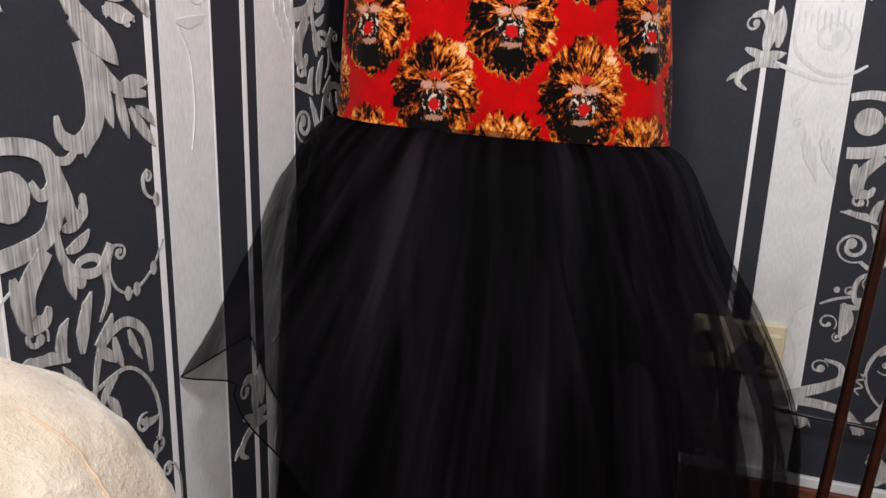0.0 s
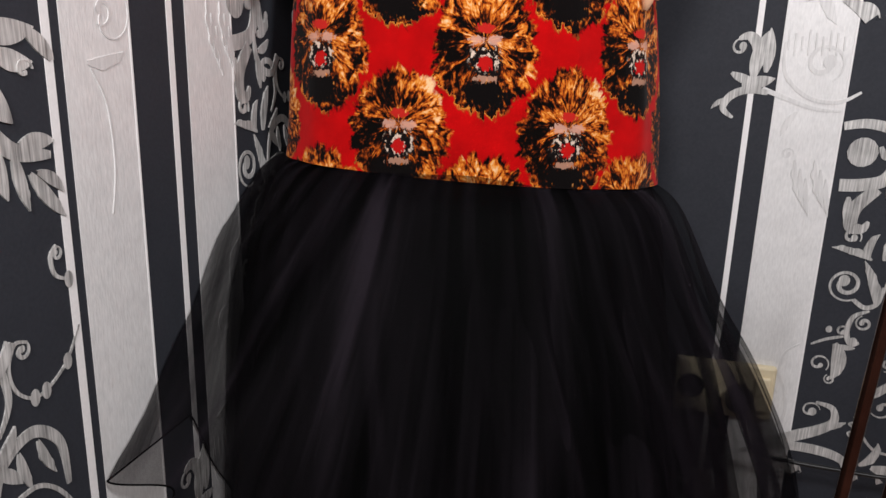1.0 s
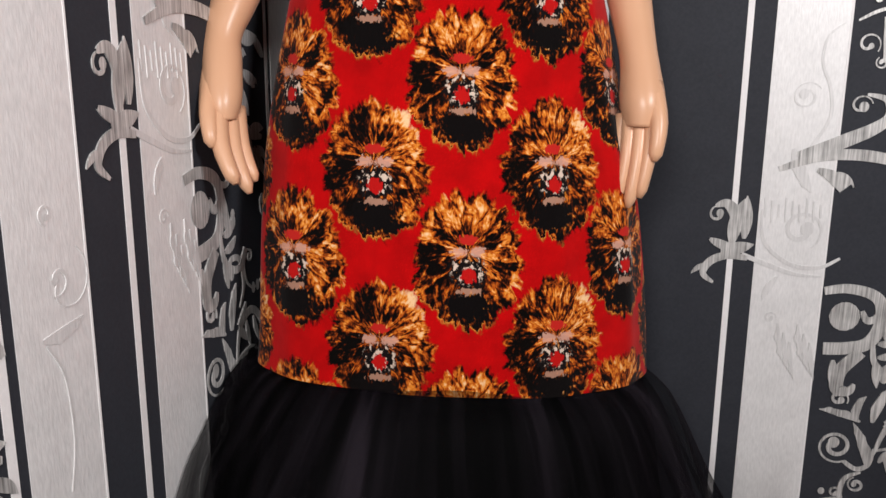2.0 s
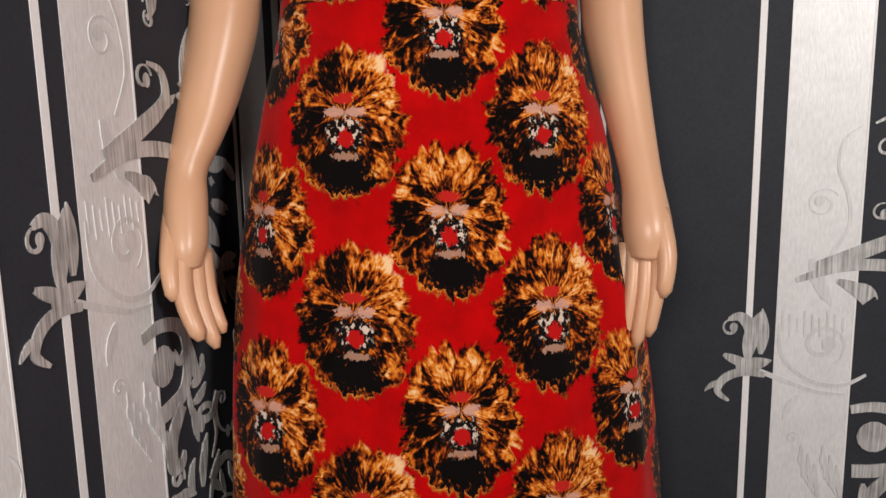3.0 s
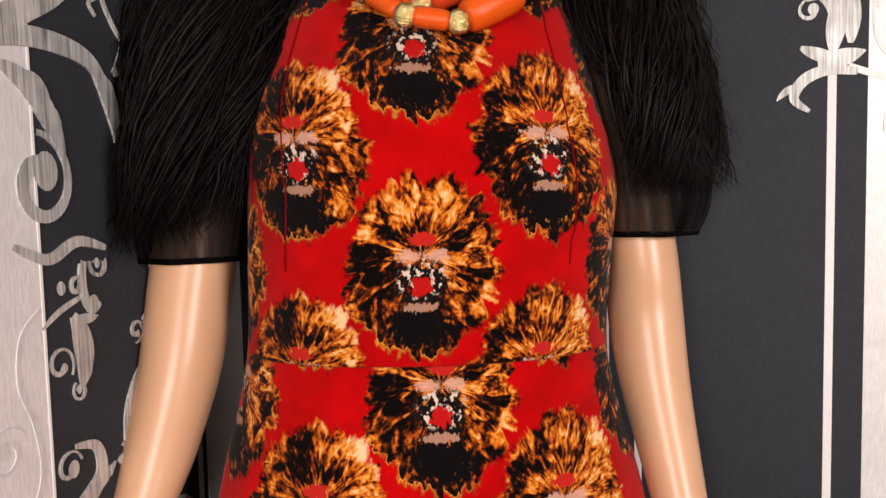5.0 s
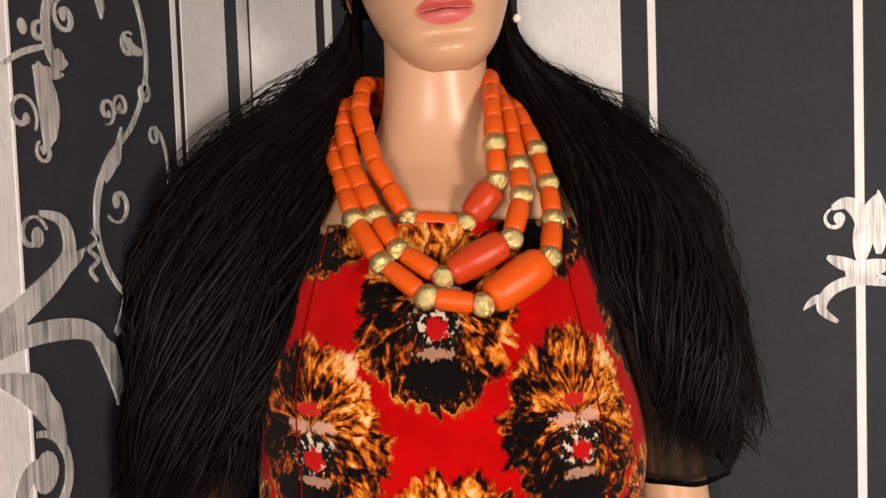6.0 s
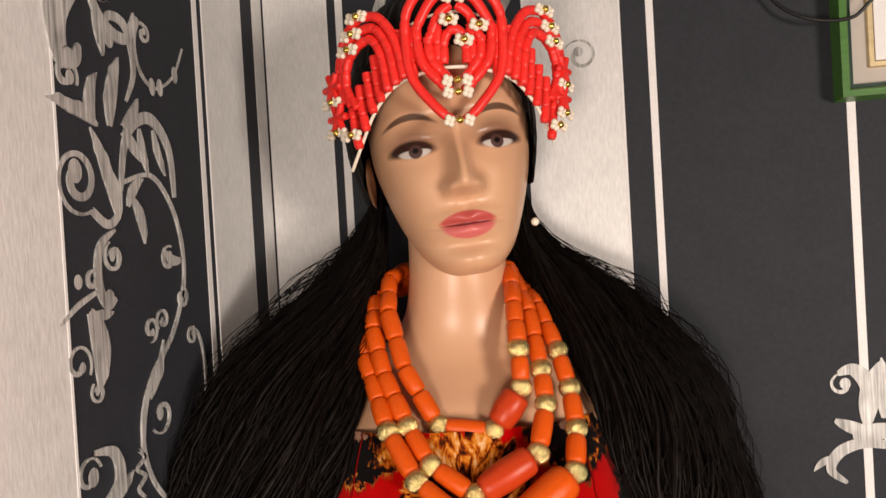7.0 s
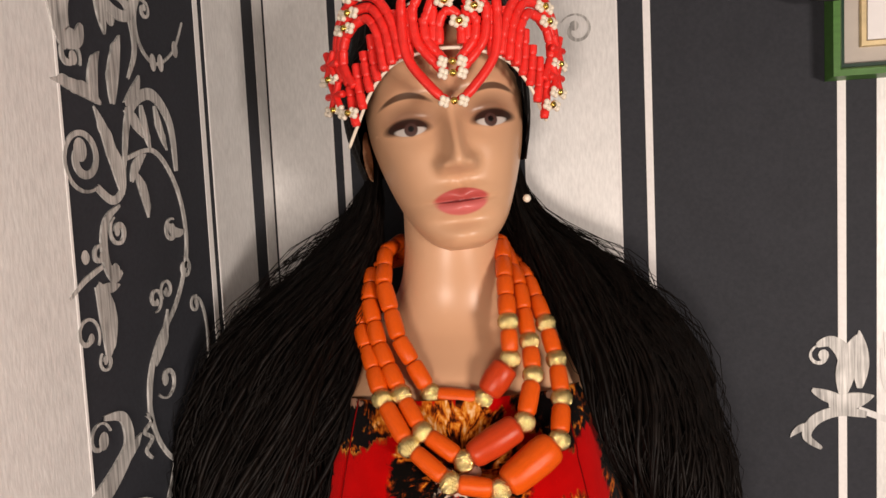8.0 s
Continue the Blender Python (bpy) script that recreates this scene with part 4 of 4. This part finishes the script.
thing("wall_cable", mesh_of("wall_cable", *tube([(x - 0.013, BACK_Y + y, z + 0.018) for x, y, z in wire], 0.0016, 8), black_plastic), FLAT, "thin black cable hanging in front of the picture", "cable")

# ---- printed scrolls of the wallpaper, slightly raised ----


class Scrollwork:
    """Collects flat raised strokes in (a, h): along the wall and up it."""

    def __init__(self):
        self.verts, self.faces = [], []
        self.count = 0

    def raised(self, lift):
        """Each stroke lies a hair above the one before."""
        self.count += 1
        return lift + 0.00002 * (self.count % 40)

    def strip(self, centre, half, lift):
        lift = self.raised(lift)
        n = len(centre)
        c = np.array(centre)
        d = np.gradient(c, axis=0)
        d /= np.linalg.norm(d, axis=1)[:, None] + 1e-9
        side = np.stack([-d[:, 1], d[:, 0]], 1)
        o = len(self.verts)
        for k in range(n):
            l, r = c[k] + side[k] * half[k], c[k] - side[k] * half[k]
            self.verts += [(l[0], l[1], lift), (r[0], r[1], lift), (l[0], l[1], 0.0), (r[0], r[1], 0.0)]
        for k in range(n - 1):
            i, j = o + 4 * k, o + 4 * k + 4
            self.faces += [(i, i + 1, j + 1, j), (i + 2, i, j, j + 2), (i + 1, i + 3, j + 3, j + 1)]

    def stroke(self, knots, w0, w1=None, w2=None, lift=0.0011):
        pts = smooth_rows(knots, 8 * len(knots))
        w1 = w0 if w1 is None else w1
        w2 = w0 if w2 is None else w2
        half = [max(0.0003, (w0 * (1 - t) ** 2 + 2 * w1 * t * (1 - t) * 1.3 + w2 * t * t) / 2) for t in np.linspace(0, 1, len(pts))]
        self.strip(pts, half, lift)

    def curl(self, a, h, r, start=0.0, turns=1.4, hand=1, w=0.004, bulb=0.3, lift=0.0011):
        ts = np.linspace(0, 1, 40)
        pts = [(a + r * (1 - 0.72 * t) * math.cos(radians(start) + hand * turns * 2 * math.pi * t), h + r * (1 - 0.72 * t) * math.sin(radians(start) + hand * turns * 2 * math.pi * t)) for t in ts]
        self.strip(pts, [w / 2 * (0.35 + 0.9 * t) for t in ts], lift)
        if bulb:
            e = pts[-1]
            self.disc(e[0], e[1], r * bulb, lift + 0.0001)

    def disc(self, a, h, r, lift=0.0012, tall=1.15):
        o = len(self.verts)
        n = 14
        lift = self.raised(lift)
        self.verts += [(a + r * math.cos(t), h + tall * r * math.sin(t), lift) for t in np.linspace(0, 2 * math.pi, n, endpoint=False)]
        self.faces.append(tuple(range(o, o + n)))

    def leaf(self, a, h, angle, length, width, bend=0.3, lobes=3, lift=0.0011):
        """A curved acanthus leaf with a lobed edge."""
        t = np.linspace(0, 1, 26)
        ang = radians(angle) + bend * t * 1.6
        step = length / 25
        x = a + np.cumsum(np.cos(ang)) * step
        y = h + np.cumsum(np.sin(ang)) * step
        half = width * 0.36 * np.sin(np.pi * np.clip(t * 0.93 + 0.07, 0, 1)) ** 0.8
        self.strip(list(zip(x, y)), list(np.maximum(half, 0.0004)), lift)
        # side lobes that curl away from the spine
        for k in range(lobes):
            q = 4 + int(16 * (k + 0.3) / lobes)
            hand = 1 if (k % 2 == 0) == (bend < 0) else -1
            u = np.linspace(0, 1, 12)
            turn = ang[q] + hand * (0.75 - 1.5 * u)
            size = length * 0.40 * (1 - 0.15 * k)
            lx = x[q] + np.cumsum(np.cos(turn)) * size / 12
            ly = y[q] + np.cumsum(np.sin(turn)) * size / 12
            self.strip(list(zip(lx, ly)), list(np.maximum(width * 0.20 * (1 - u) ** 0.6 * (0.6 + 0.4 * np.sin(np.pi * u)), 0.0004)), lift)

    def kept(self, low, high, h0):
        """Only the faces whose height lies between low and high."""
        out = Scrollwork()
        out.verts = self.verts
        out.faces = [f for f in self.faces if low < h0 + sum(self.verts[i][1] for i in f) / len(f) < high]
        return out


def panel_scrolls():
    """One repeat, 0.64 high; a runs from the panel's edge, h from the round swirl."""
    s = Scrollwork()
    s.curl(0.033, 0.0, 0.023, -60, 1.5, -1, 0.0055, 0.3)
    s.stroke([(0.044, -0.02), (0.06, -0.03), (0.074, -0.022), (0.078, 0.0)], 0.005, 0.006, 0.003)
    s.leaf(0.073, -0.03, 98, 0.066, 0.016, 0.25, 4)
    s.leaf(0.085, -0.02, 70, 0.03, 0.012, -0.6, 2)
    s.stroke([(0.078, -0.008), (0.092, 0.032), (0.122, 0.045), (0.146, 0.024), (0.149, -0.014)], 0.003, 0.011, 0.004)
    s.leaf(0.108, 0.038, -88, 0.034, 0.011, 0.2, 2)
    s.leaf(0.126, 0.038, -80, 0.036, 0.010, 0.2, 2)
    s.leaf(0.09, -0.012, -48, 0.036, 0.013, -0.5, 3)
    s.stroke([(0.08, -0.002), (0.12, 0.002), (0.148, -0.03), (0.153, -0.075), (0.13, -0.115), (0.095, -0.142), (0.078, -0.17), (0.08, -0.205), (0.10, -0.234), (0.125, -0.24)], 0.0032)
    s.stroke([(0.116, -0.128), (0.088, -0.152), (0.076, -0.186), (0.082, -0.212)], 0.001, 0.006, 0.001)
    s.leaf(0.088, -0.158, 40, 0.046, 0.010, 0.35, 1)
    s.curl(0.099, -0.108, 0.010, -110, 1.1, 1, 0.003, 0.25)
    s.curl(0.116, -0.104, 0.009, -140, 1.1, -1, 0.003, 0.25)
    s.curl(0.103, -0.172, 0.015, -150, 0.85, 1, 0.0035, 0.3)
    s.stroke([(0.066, -0.034), (0.048, -0.044), (0.043, -0.066), (0.05, -0.083), (0.06, -0.08)], 0.002, 0.009, 0.003)
    s.curl(0.062, -0.052, 0.011, 110, 1.15, 1, 0.004, 0.3)
    s.disc(0.052, -0.079, 0.0055)
    s.disc(0.021, -0.064, 0.0042)
    s.curl(0.037, -0.065, 0.009, -70, 1.1, 1, 0.003, 0.35)
    s.stroke([(0.040, -0.073), (0.02, -0.079), (0.002, -0.088)], 0.003, 0.004, 0.002)
    s.leaf(0.03, -0.082, -55, 0.056, 0.026, -0.7, 3)
    s.leaf(0.034, -0.086, -20, 0.022, 0.010, 0.3, 2)
    s.curl(0.015, -0.115, 0.014, -40, 1.0, 1, 0.0032, 0.22)
    s.curl(0.032, -0.137, 0.0075, 120, 1.1, 1, 0.003, 0.3)
    s.leaf(0.126, -0.052, -60, 0.03, 0.011, 0.9, 2)
    s.curl(0.132, -0.06, 0.010, 60, 1.0, 1, 0.004, 0.3)
    s.curl(0.147, -0.092, 0.009, 100, 1.1, -1, 0.004, 0.3)
    s.stroke([(0.155, -0.118), (0.166, -0.123), (0.173, -0.145), (0.170, -0.178), (0.160, -0.205), (0.138, -0.236)], 0.0018, 0.0025, 0.0018)
    s.curl(0.157, -0.124, 0.0075, 60, 1.1, 1, 0.003, 0.3)
    s.disc(0.163, -0.197, 0.005)
    s.curl(0.131, -0.238, 0.010, 0, 1.0, 1, 0.0035, 0)
    s.stroke([(0.07, -0.188), (0.076, -0.195), (0.066, -0.2), (0.075, -0.208), (0.066, -0.214), (0.072, -0.222)], 0.0022)
    s.curl(0.014, -0.186, 0.013, 10, 0.9, 1, 0.003, 0.42)
    s.stroke([(0.02, -0.173), (0.042, -0.18), (0.046, -0.2), (0.03, -0.214), (0.0, -0.228), (-0.05, -0.25)], 0.003, 0.012, 0.018)
    s.leaf(0.025, -0.213, 12, 0.038, 0.013, 0.2, 3)
    s.stroke([(-0.07, -0.262), (-0.02, -0.246), (0.03, -0.246), (0.066, -0.258), (0.082, -0.29)], 0.006, 0.017, 0.004)
    s.leaf(-0.03, -0.262, -15, 0.085, 0.024, -0.75, 4)
    s.leaf(0.06, -0.256, -35, 0.06, 0.022, -0.7, 4)
    s.leaf(0.085, -0.262, 25, 0.045, 0.016, 0.8, 3)
    s.leaf(0.10, -0.262, -15, 0.05, 0.024, 0.3, 4)
    s.leaf(0.112, -0.275, -70, 0.055, 0.018, 0.5, 3)
    s.leaf(0.14, -0.264, -25, 0.035, 0.016, -0.4, 3)
    s.curl(0.0, -0.335, 0.032, 90, 1.1, -1, 0.011, 0.35)
    s.stroke([(-0.03, -0.372), (0.0, -0.384), (0.03, -0.376), (0.06, -0.384)], 0.004, 0.009, 0.004)
    # flower over the swirl
    s.leaf(0.06, 0.035, 150, 0.052, 0.012, 0.3, 3)
    s.leaf(0.055, 0.035, 115, 0.038, 0.014, -0.8, 3)
    s.curl(0.03, 0.066, 0.012, -30, 1.0, 1, 0.004, 0.35)
    s.leaf(0.072, 0.034, 85, 0.052, 0.017, -0.3, 3)
    s.leaf(0.085, 0.036, 20, 0.032, 0.013, 0.5, 2)
    s.leaf(0.085, 0.034, -30, 0.03, 0.014, -0.3, 2)
    s.stroke([(0.095, 0.055), (0.108, 0.078), (0.102, 0.108), (0.082, 0.112), (0.076, 0.098)], 0.002, 0.008, 0.004)
    s.disc(0.08, 0.096, 0.0055)
    # beaded tendril
    s.stroke([(0.131, 0.112), (0.120, 0.114), (0.112, 0.098), (0.116, 0.08), (0.130, 0.069), (0.146, 0.071), (0.166, 0.083), (0.182, 0.105)], 0.0022, 0.0026, 0.0014)
    s.curl(0.126, 0.107, 0.007, 60, 0.9, -1, 0.0034, 0.35)
    for a, h in ((0.130, 0.069), (0.141, 0.0695), (0.165, 0.082), (0.178, 0.143)):
        s.disc(a, h, 0.0045, tall=1.5)
    s.stroke([(0.178, 0.143), (0.166, 0.15), (0.164, 0.164), (0.171, 0.171)], 0.002, 0.003, 0.003)
    s.curl(0.170, 0.165, 0.0055, 80, 0.9, -1, 0.0026, 0.3)
    # great scroll at the edge with its stem and hooks
    s.stroke([(0.0, 0.208), (0.026, 0.212), (0.054, 0.206), (0.067, 0.1915), (0.067, 0.163), (0.055, 0.141), (0.03, 0.134), (0.005, 0.1325)], 0.010, 0.013, 0.016)
    s.disc(0.026, 0.176, 0.018, tall=1.05)
    s.stroke([(0.046, 0.184), (0.052, 0.172), (0.061, 0.174), (0.066, 0.184)], 0.004, 0.011, 0.004)
    s.stroke([(0.06, 0.2), (0.072, 0.195), (0.083, 0.1935), (0.0905, 0.2), (0.085, 0.207)], 0.006, 0.006, 0.005)
    s.disc(0.084, 0.206, 0.0045)
    s.stroke([(0.066, 0.198), (0.0745, 0.172), (0.080, 0.151), (0.091, 0.15), (0.093, 0.163)], 0.008, 0.015, 0.004)
    s.disc(0.092, 0.161, 0.0045)
    s.leaf(0.067, 0.142, -8, 0.026, 0.014, 0.5, 1)
    s.leaf(0.068, 0.124, -4, 0.03, 0.014, 0.6, 1)
    s.stroke([(0.062, 0.146), (0.066, 0.118), (0.082, 0.102), (0.103, 0.100), (0.118, 0.117)], 0.004, 0.010, 0.004)
    s.leaf(0.098, 0.101, 10, 0.026, 0.012, 0.9, 1)
    s.leaf(0.066, 0.116, -75, 0.032, 0.013, -0.1, 2)
    s.stroke([(0.05, 0.13), (0.028, 0.104), (0.026, 0.08), (0.04, 0.077), (0.046, 0.087)], 0.014, 0.018, 0.003)
    s.leaf(0.018, 0.12, -85, 0.05, 0.018, 0.1, 2)
    # acanthus above
    s.leaf(0.10, 0.30, -25, 0.06, 0.034, -0.3, 4)
    s.leaf(0.105, 0.312, -60, 0.05, 0.03, 0.2, 3)
    s.leaf(0.14, 0.31, -40, 0.035, 0.02, 0.5, 3)
    s.stroke([(0.112, 0.282), (0.119, 0.249), (0.115, 0.218), (0.097, 0.204), (0.081, 0.212), (0.078, 0.228)], 0.018, 0.018, 0.003)
    s.leaf(0.112, 0.22, -115, 0.028, 0.016, 0.1, 1)
    s.leaf(0.128, 0.258, -88, 0.045, 0.02, 0.15, 2)
    s.stroke([(0.119, 0.27), (0.144, 0.244), (0.178, 0.236)], 0.012, 0.012, 0.005)
    s.leaf(0.15, 0.246, 8, 0.032, 0.017, -0.2, 2)
    s.leaf(0.145, 0.244, -85, 0.042, 0.014, 0.1, 2)
    s.leaf(0.156, 0.228, -58, 0.046, 0.015, 0.1, 2)
    s.leaf(0.162, 0.226, -15, 0.03, 0.013, -0.5, 2)
    s.curl(0.165, 0.295, 0.008, 0, 0.8, 1, 0.0025, 0.2)
    return s


def line_ornament():
    """The hooked ornament that sits across the thin white line."""
    s = Scrollwork()
    s.curl(-0.127, 0.303, 0.011, 80, 0.85, 1, 0.004, 0.42)
    s.stroke([(-0.130, 0.3135), (-0.118, 0.317), (-0.108, 0.308), (-0.102, 0.29)], 0.004, 0.013, 0.014)
    s.leaf(-0.108, 0.262, 88, 0.06, 0.024, -0.2, 3)
    s.leaf(-0.094, 0.27, 85, 0.055, 0.02, 0.1, 2)
    s.leaf(-0.136, 0.272, -30, 0.038, 0.016, 0.2, 2)
    s.leaf(-0.122, 0.256, 8, 0.04, 0.022, 0.1, 3)
    s.stroke([(-0.088, 0.247), (-0.112, 0.25), (-0.132, 0.242), (-0.140, 0.226), (-0.127, 0.214)], 0.006, 0.012, 0.003)
    s.leaf(-0.134, 0.238, 190, 0.024, 0.009, 0.5, 1)
    return s


def band_scrolls():
    """Paler scrolls on the silver band beside the line."""
    s = Scrollwork()
    s.stroke([(-0.075, 0.31), (-0.07, 0.27), (-0.04, 0.242), (-0.005, 0.237), (0.02, 0.25)], 0.002, 0.006, 0.003)
    s.stroke([(-0.095, 0.252), (-0.06, 0.238), (-0.03, 0.228), (0.0, 0.226)], 0.006, 0.005, 0.002)
    s.curl(-0.028, 0.285, 0.026, -60, 1.2, 1, 0.006, 0.3)
    for k in range(9):
        s.stroke([(-0.072 + 0.008 * k, 0.325 - 0.004 * (k % 3)), (-0.071 + 0.008 * k, 0.30 - 0.006 * (k % 2))], 0.002)
    s.leaf(-0.05, 0.225, -130, 0.035, 0.012, 0.3, 2)
    for k in range(6):
        s.leaf(-0.045 + 0.008 * k, 0.165 - 0.012 * (k % 3), -85, 0.05, 0.008, 0.1, 3)
    s.curl(-0.055, 0.17, 0.008, 0, 1.0, 1, 0.003, 0.3)
    s.stroke([(-0.005, -0.09), (-0.022, -0.105), (-0.026, -0.135), (-0.015, -0.165), (-0.012, -0.2), (-0.03, -0.235)], 0.002, 0.003, 0.004)
    s.curl(-0.04, -0.175, 0.018, 30, 1.3, 1, 0.003, 0.3)
    s.leaf(-0.05, -0.235, -75, 0.06, 0.02, 0.2, 3)
    return s


def tendril_band():
    """Thin pale tendrils on the silver band beyond the white line."""
    s = Scrollwork()
    s.curl(0.235, 0.15, 0.03, 60, 0.7, -1, 0.0016, 0)
    s.curl(0.228, 0.155, 0.013, -120, 0.8, 1, 0.0035, 0.25)
    s.curl(0.222, 0.205, 0.008, -100, 1.0, -1, 0.0025, 0.3)
    s.leaf(0.205, 0.115, -10, 0.045, 0.014, 0.4, 3)
    s.stroke([(0.21, 0.11), (0.225, 0.08), (0.228, 0.03), (0.22, -0.01)], 0.001, 0.0015, 0.001)
    return s


def print_on(wall, work, edge, h0, low, high, slant, ink=scroll_ink):
    """Prints a piece of scrollwork; slant is how the paper hangs there (a, h -> a, h)."""
    (p, q), (r, t) = slant
    hung = Scrollwork()
    hung.verts, hung.faces = [(p * a + q * h, r * a + t * h, l) for a, h, l in work.verts], work.faces
    w = hung.kept(low, high, h0)
    if not w.faces:
        return
    if wall is wall_west:
        verts = [(LEFT_X + l, edge + a, h0 + h) for a, h, l in w.verts]
    else:
        verts = [(edge + a, BACK_Y - l, h0 + h) for a, h, l in w.verts]
    part("scroll", mesh_of("scroll", verts, w.faces, ink, False), wall)


SCROLLS = panel_scrolls()
LOWER, WHOLE = SCROLLS.kept(-0.4, 0.122, 0.0), SCROLLS.kept(-0.285, 0.34, 0.0)
PALE = ((line_ornament(), scroll_ink), (band_scrolls(), pale_ink), (tendril_band(), pale_ink))
REPEAT = 0.595
NEAR, FAR, NORTH = ((0.994, -0.047), (0.04, 1.015)), ((0.92, -0.051), (0.062, 0.988)), ((0.963, -0.007), (0.016, 0.955))
for wall, edge, swirl, hooks, work, slant in (
        (wall_west, 0.489, 0.471, 0.668, WHOLE, NEAR), (wall_west, 0.069, 0.471, 0.668, WHOLE, NEAR),
        (wall_north, 0.255, 0.523, 0.523, WHOLE, NORTH), (wall_north, 0.84, 0.523, 0.523, WHOLE, NORTH)):
    for k in range(-3, 4):
        print_on(wall, work, edge, swirl + REPEAT * k, 0.18, 2.4, slant)
        for pieces, ink in PALE[:3 if wall is wall_west else 2]:
            print_on(wall, pieces, edge + 0.014 if wall is wall_west else edge - 0.006, hooks + REPEAT * k, 0.18, 2.4, NORTH, ink)
# the west panel by the corner: the paper is joined at shoulder height
for k in range(-2, 3):
    print_on(wall_west, LOWER, 0.898, 1.600 + REPEAT * k, 1.216, 2.4, FAR)
    print_on(wall_west, WHOLE, 0.903, 1.263 + REPEAT * k, 0.18, 1.216, ((0.956, -0.047), (0.022, 0.975)))
    for (pieces, ink), high in zip(PALE, (2.4, 1.3, 2.4)):
        print_on(wall_west, pieces, 0.912, 1.276 + REPEAT * k, 0.18, high, NORTH, ink)
band = Scrollwork()
band.curl(-0.072, 1.692, 0.016, 150, 1.1, -1, 0.0035, 0.25)
band.curl(-0.075, 1.76, 0.02, 0, 1.1, 1, 0.0035, 0.25)
band.stroke([(-0.188, 1.775), (-0.203, 1.757), (-0.203, 1.738), (-0.19, 1.726)], 0.004, 0.013, 0.002)
band.leaf(-0.165, 1.715, 62, 0.06, 0.022, -0.2, 3)
band.leaf(-0.158, 1.738, 30, 0.04, 0.018, 0.4, 3)
band.leaf(-0.27, 1.745, 50, 0.04, 0.014, 0.4, 2)
band.disc(-0.134, 1.706, 0.005)
print_on(wall_north, band, -0.01, 0.02, 0.0, 2.4, ((1.0, 0.0), (0.0, 1.0)))
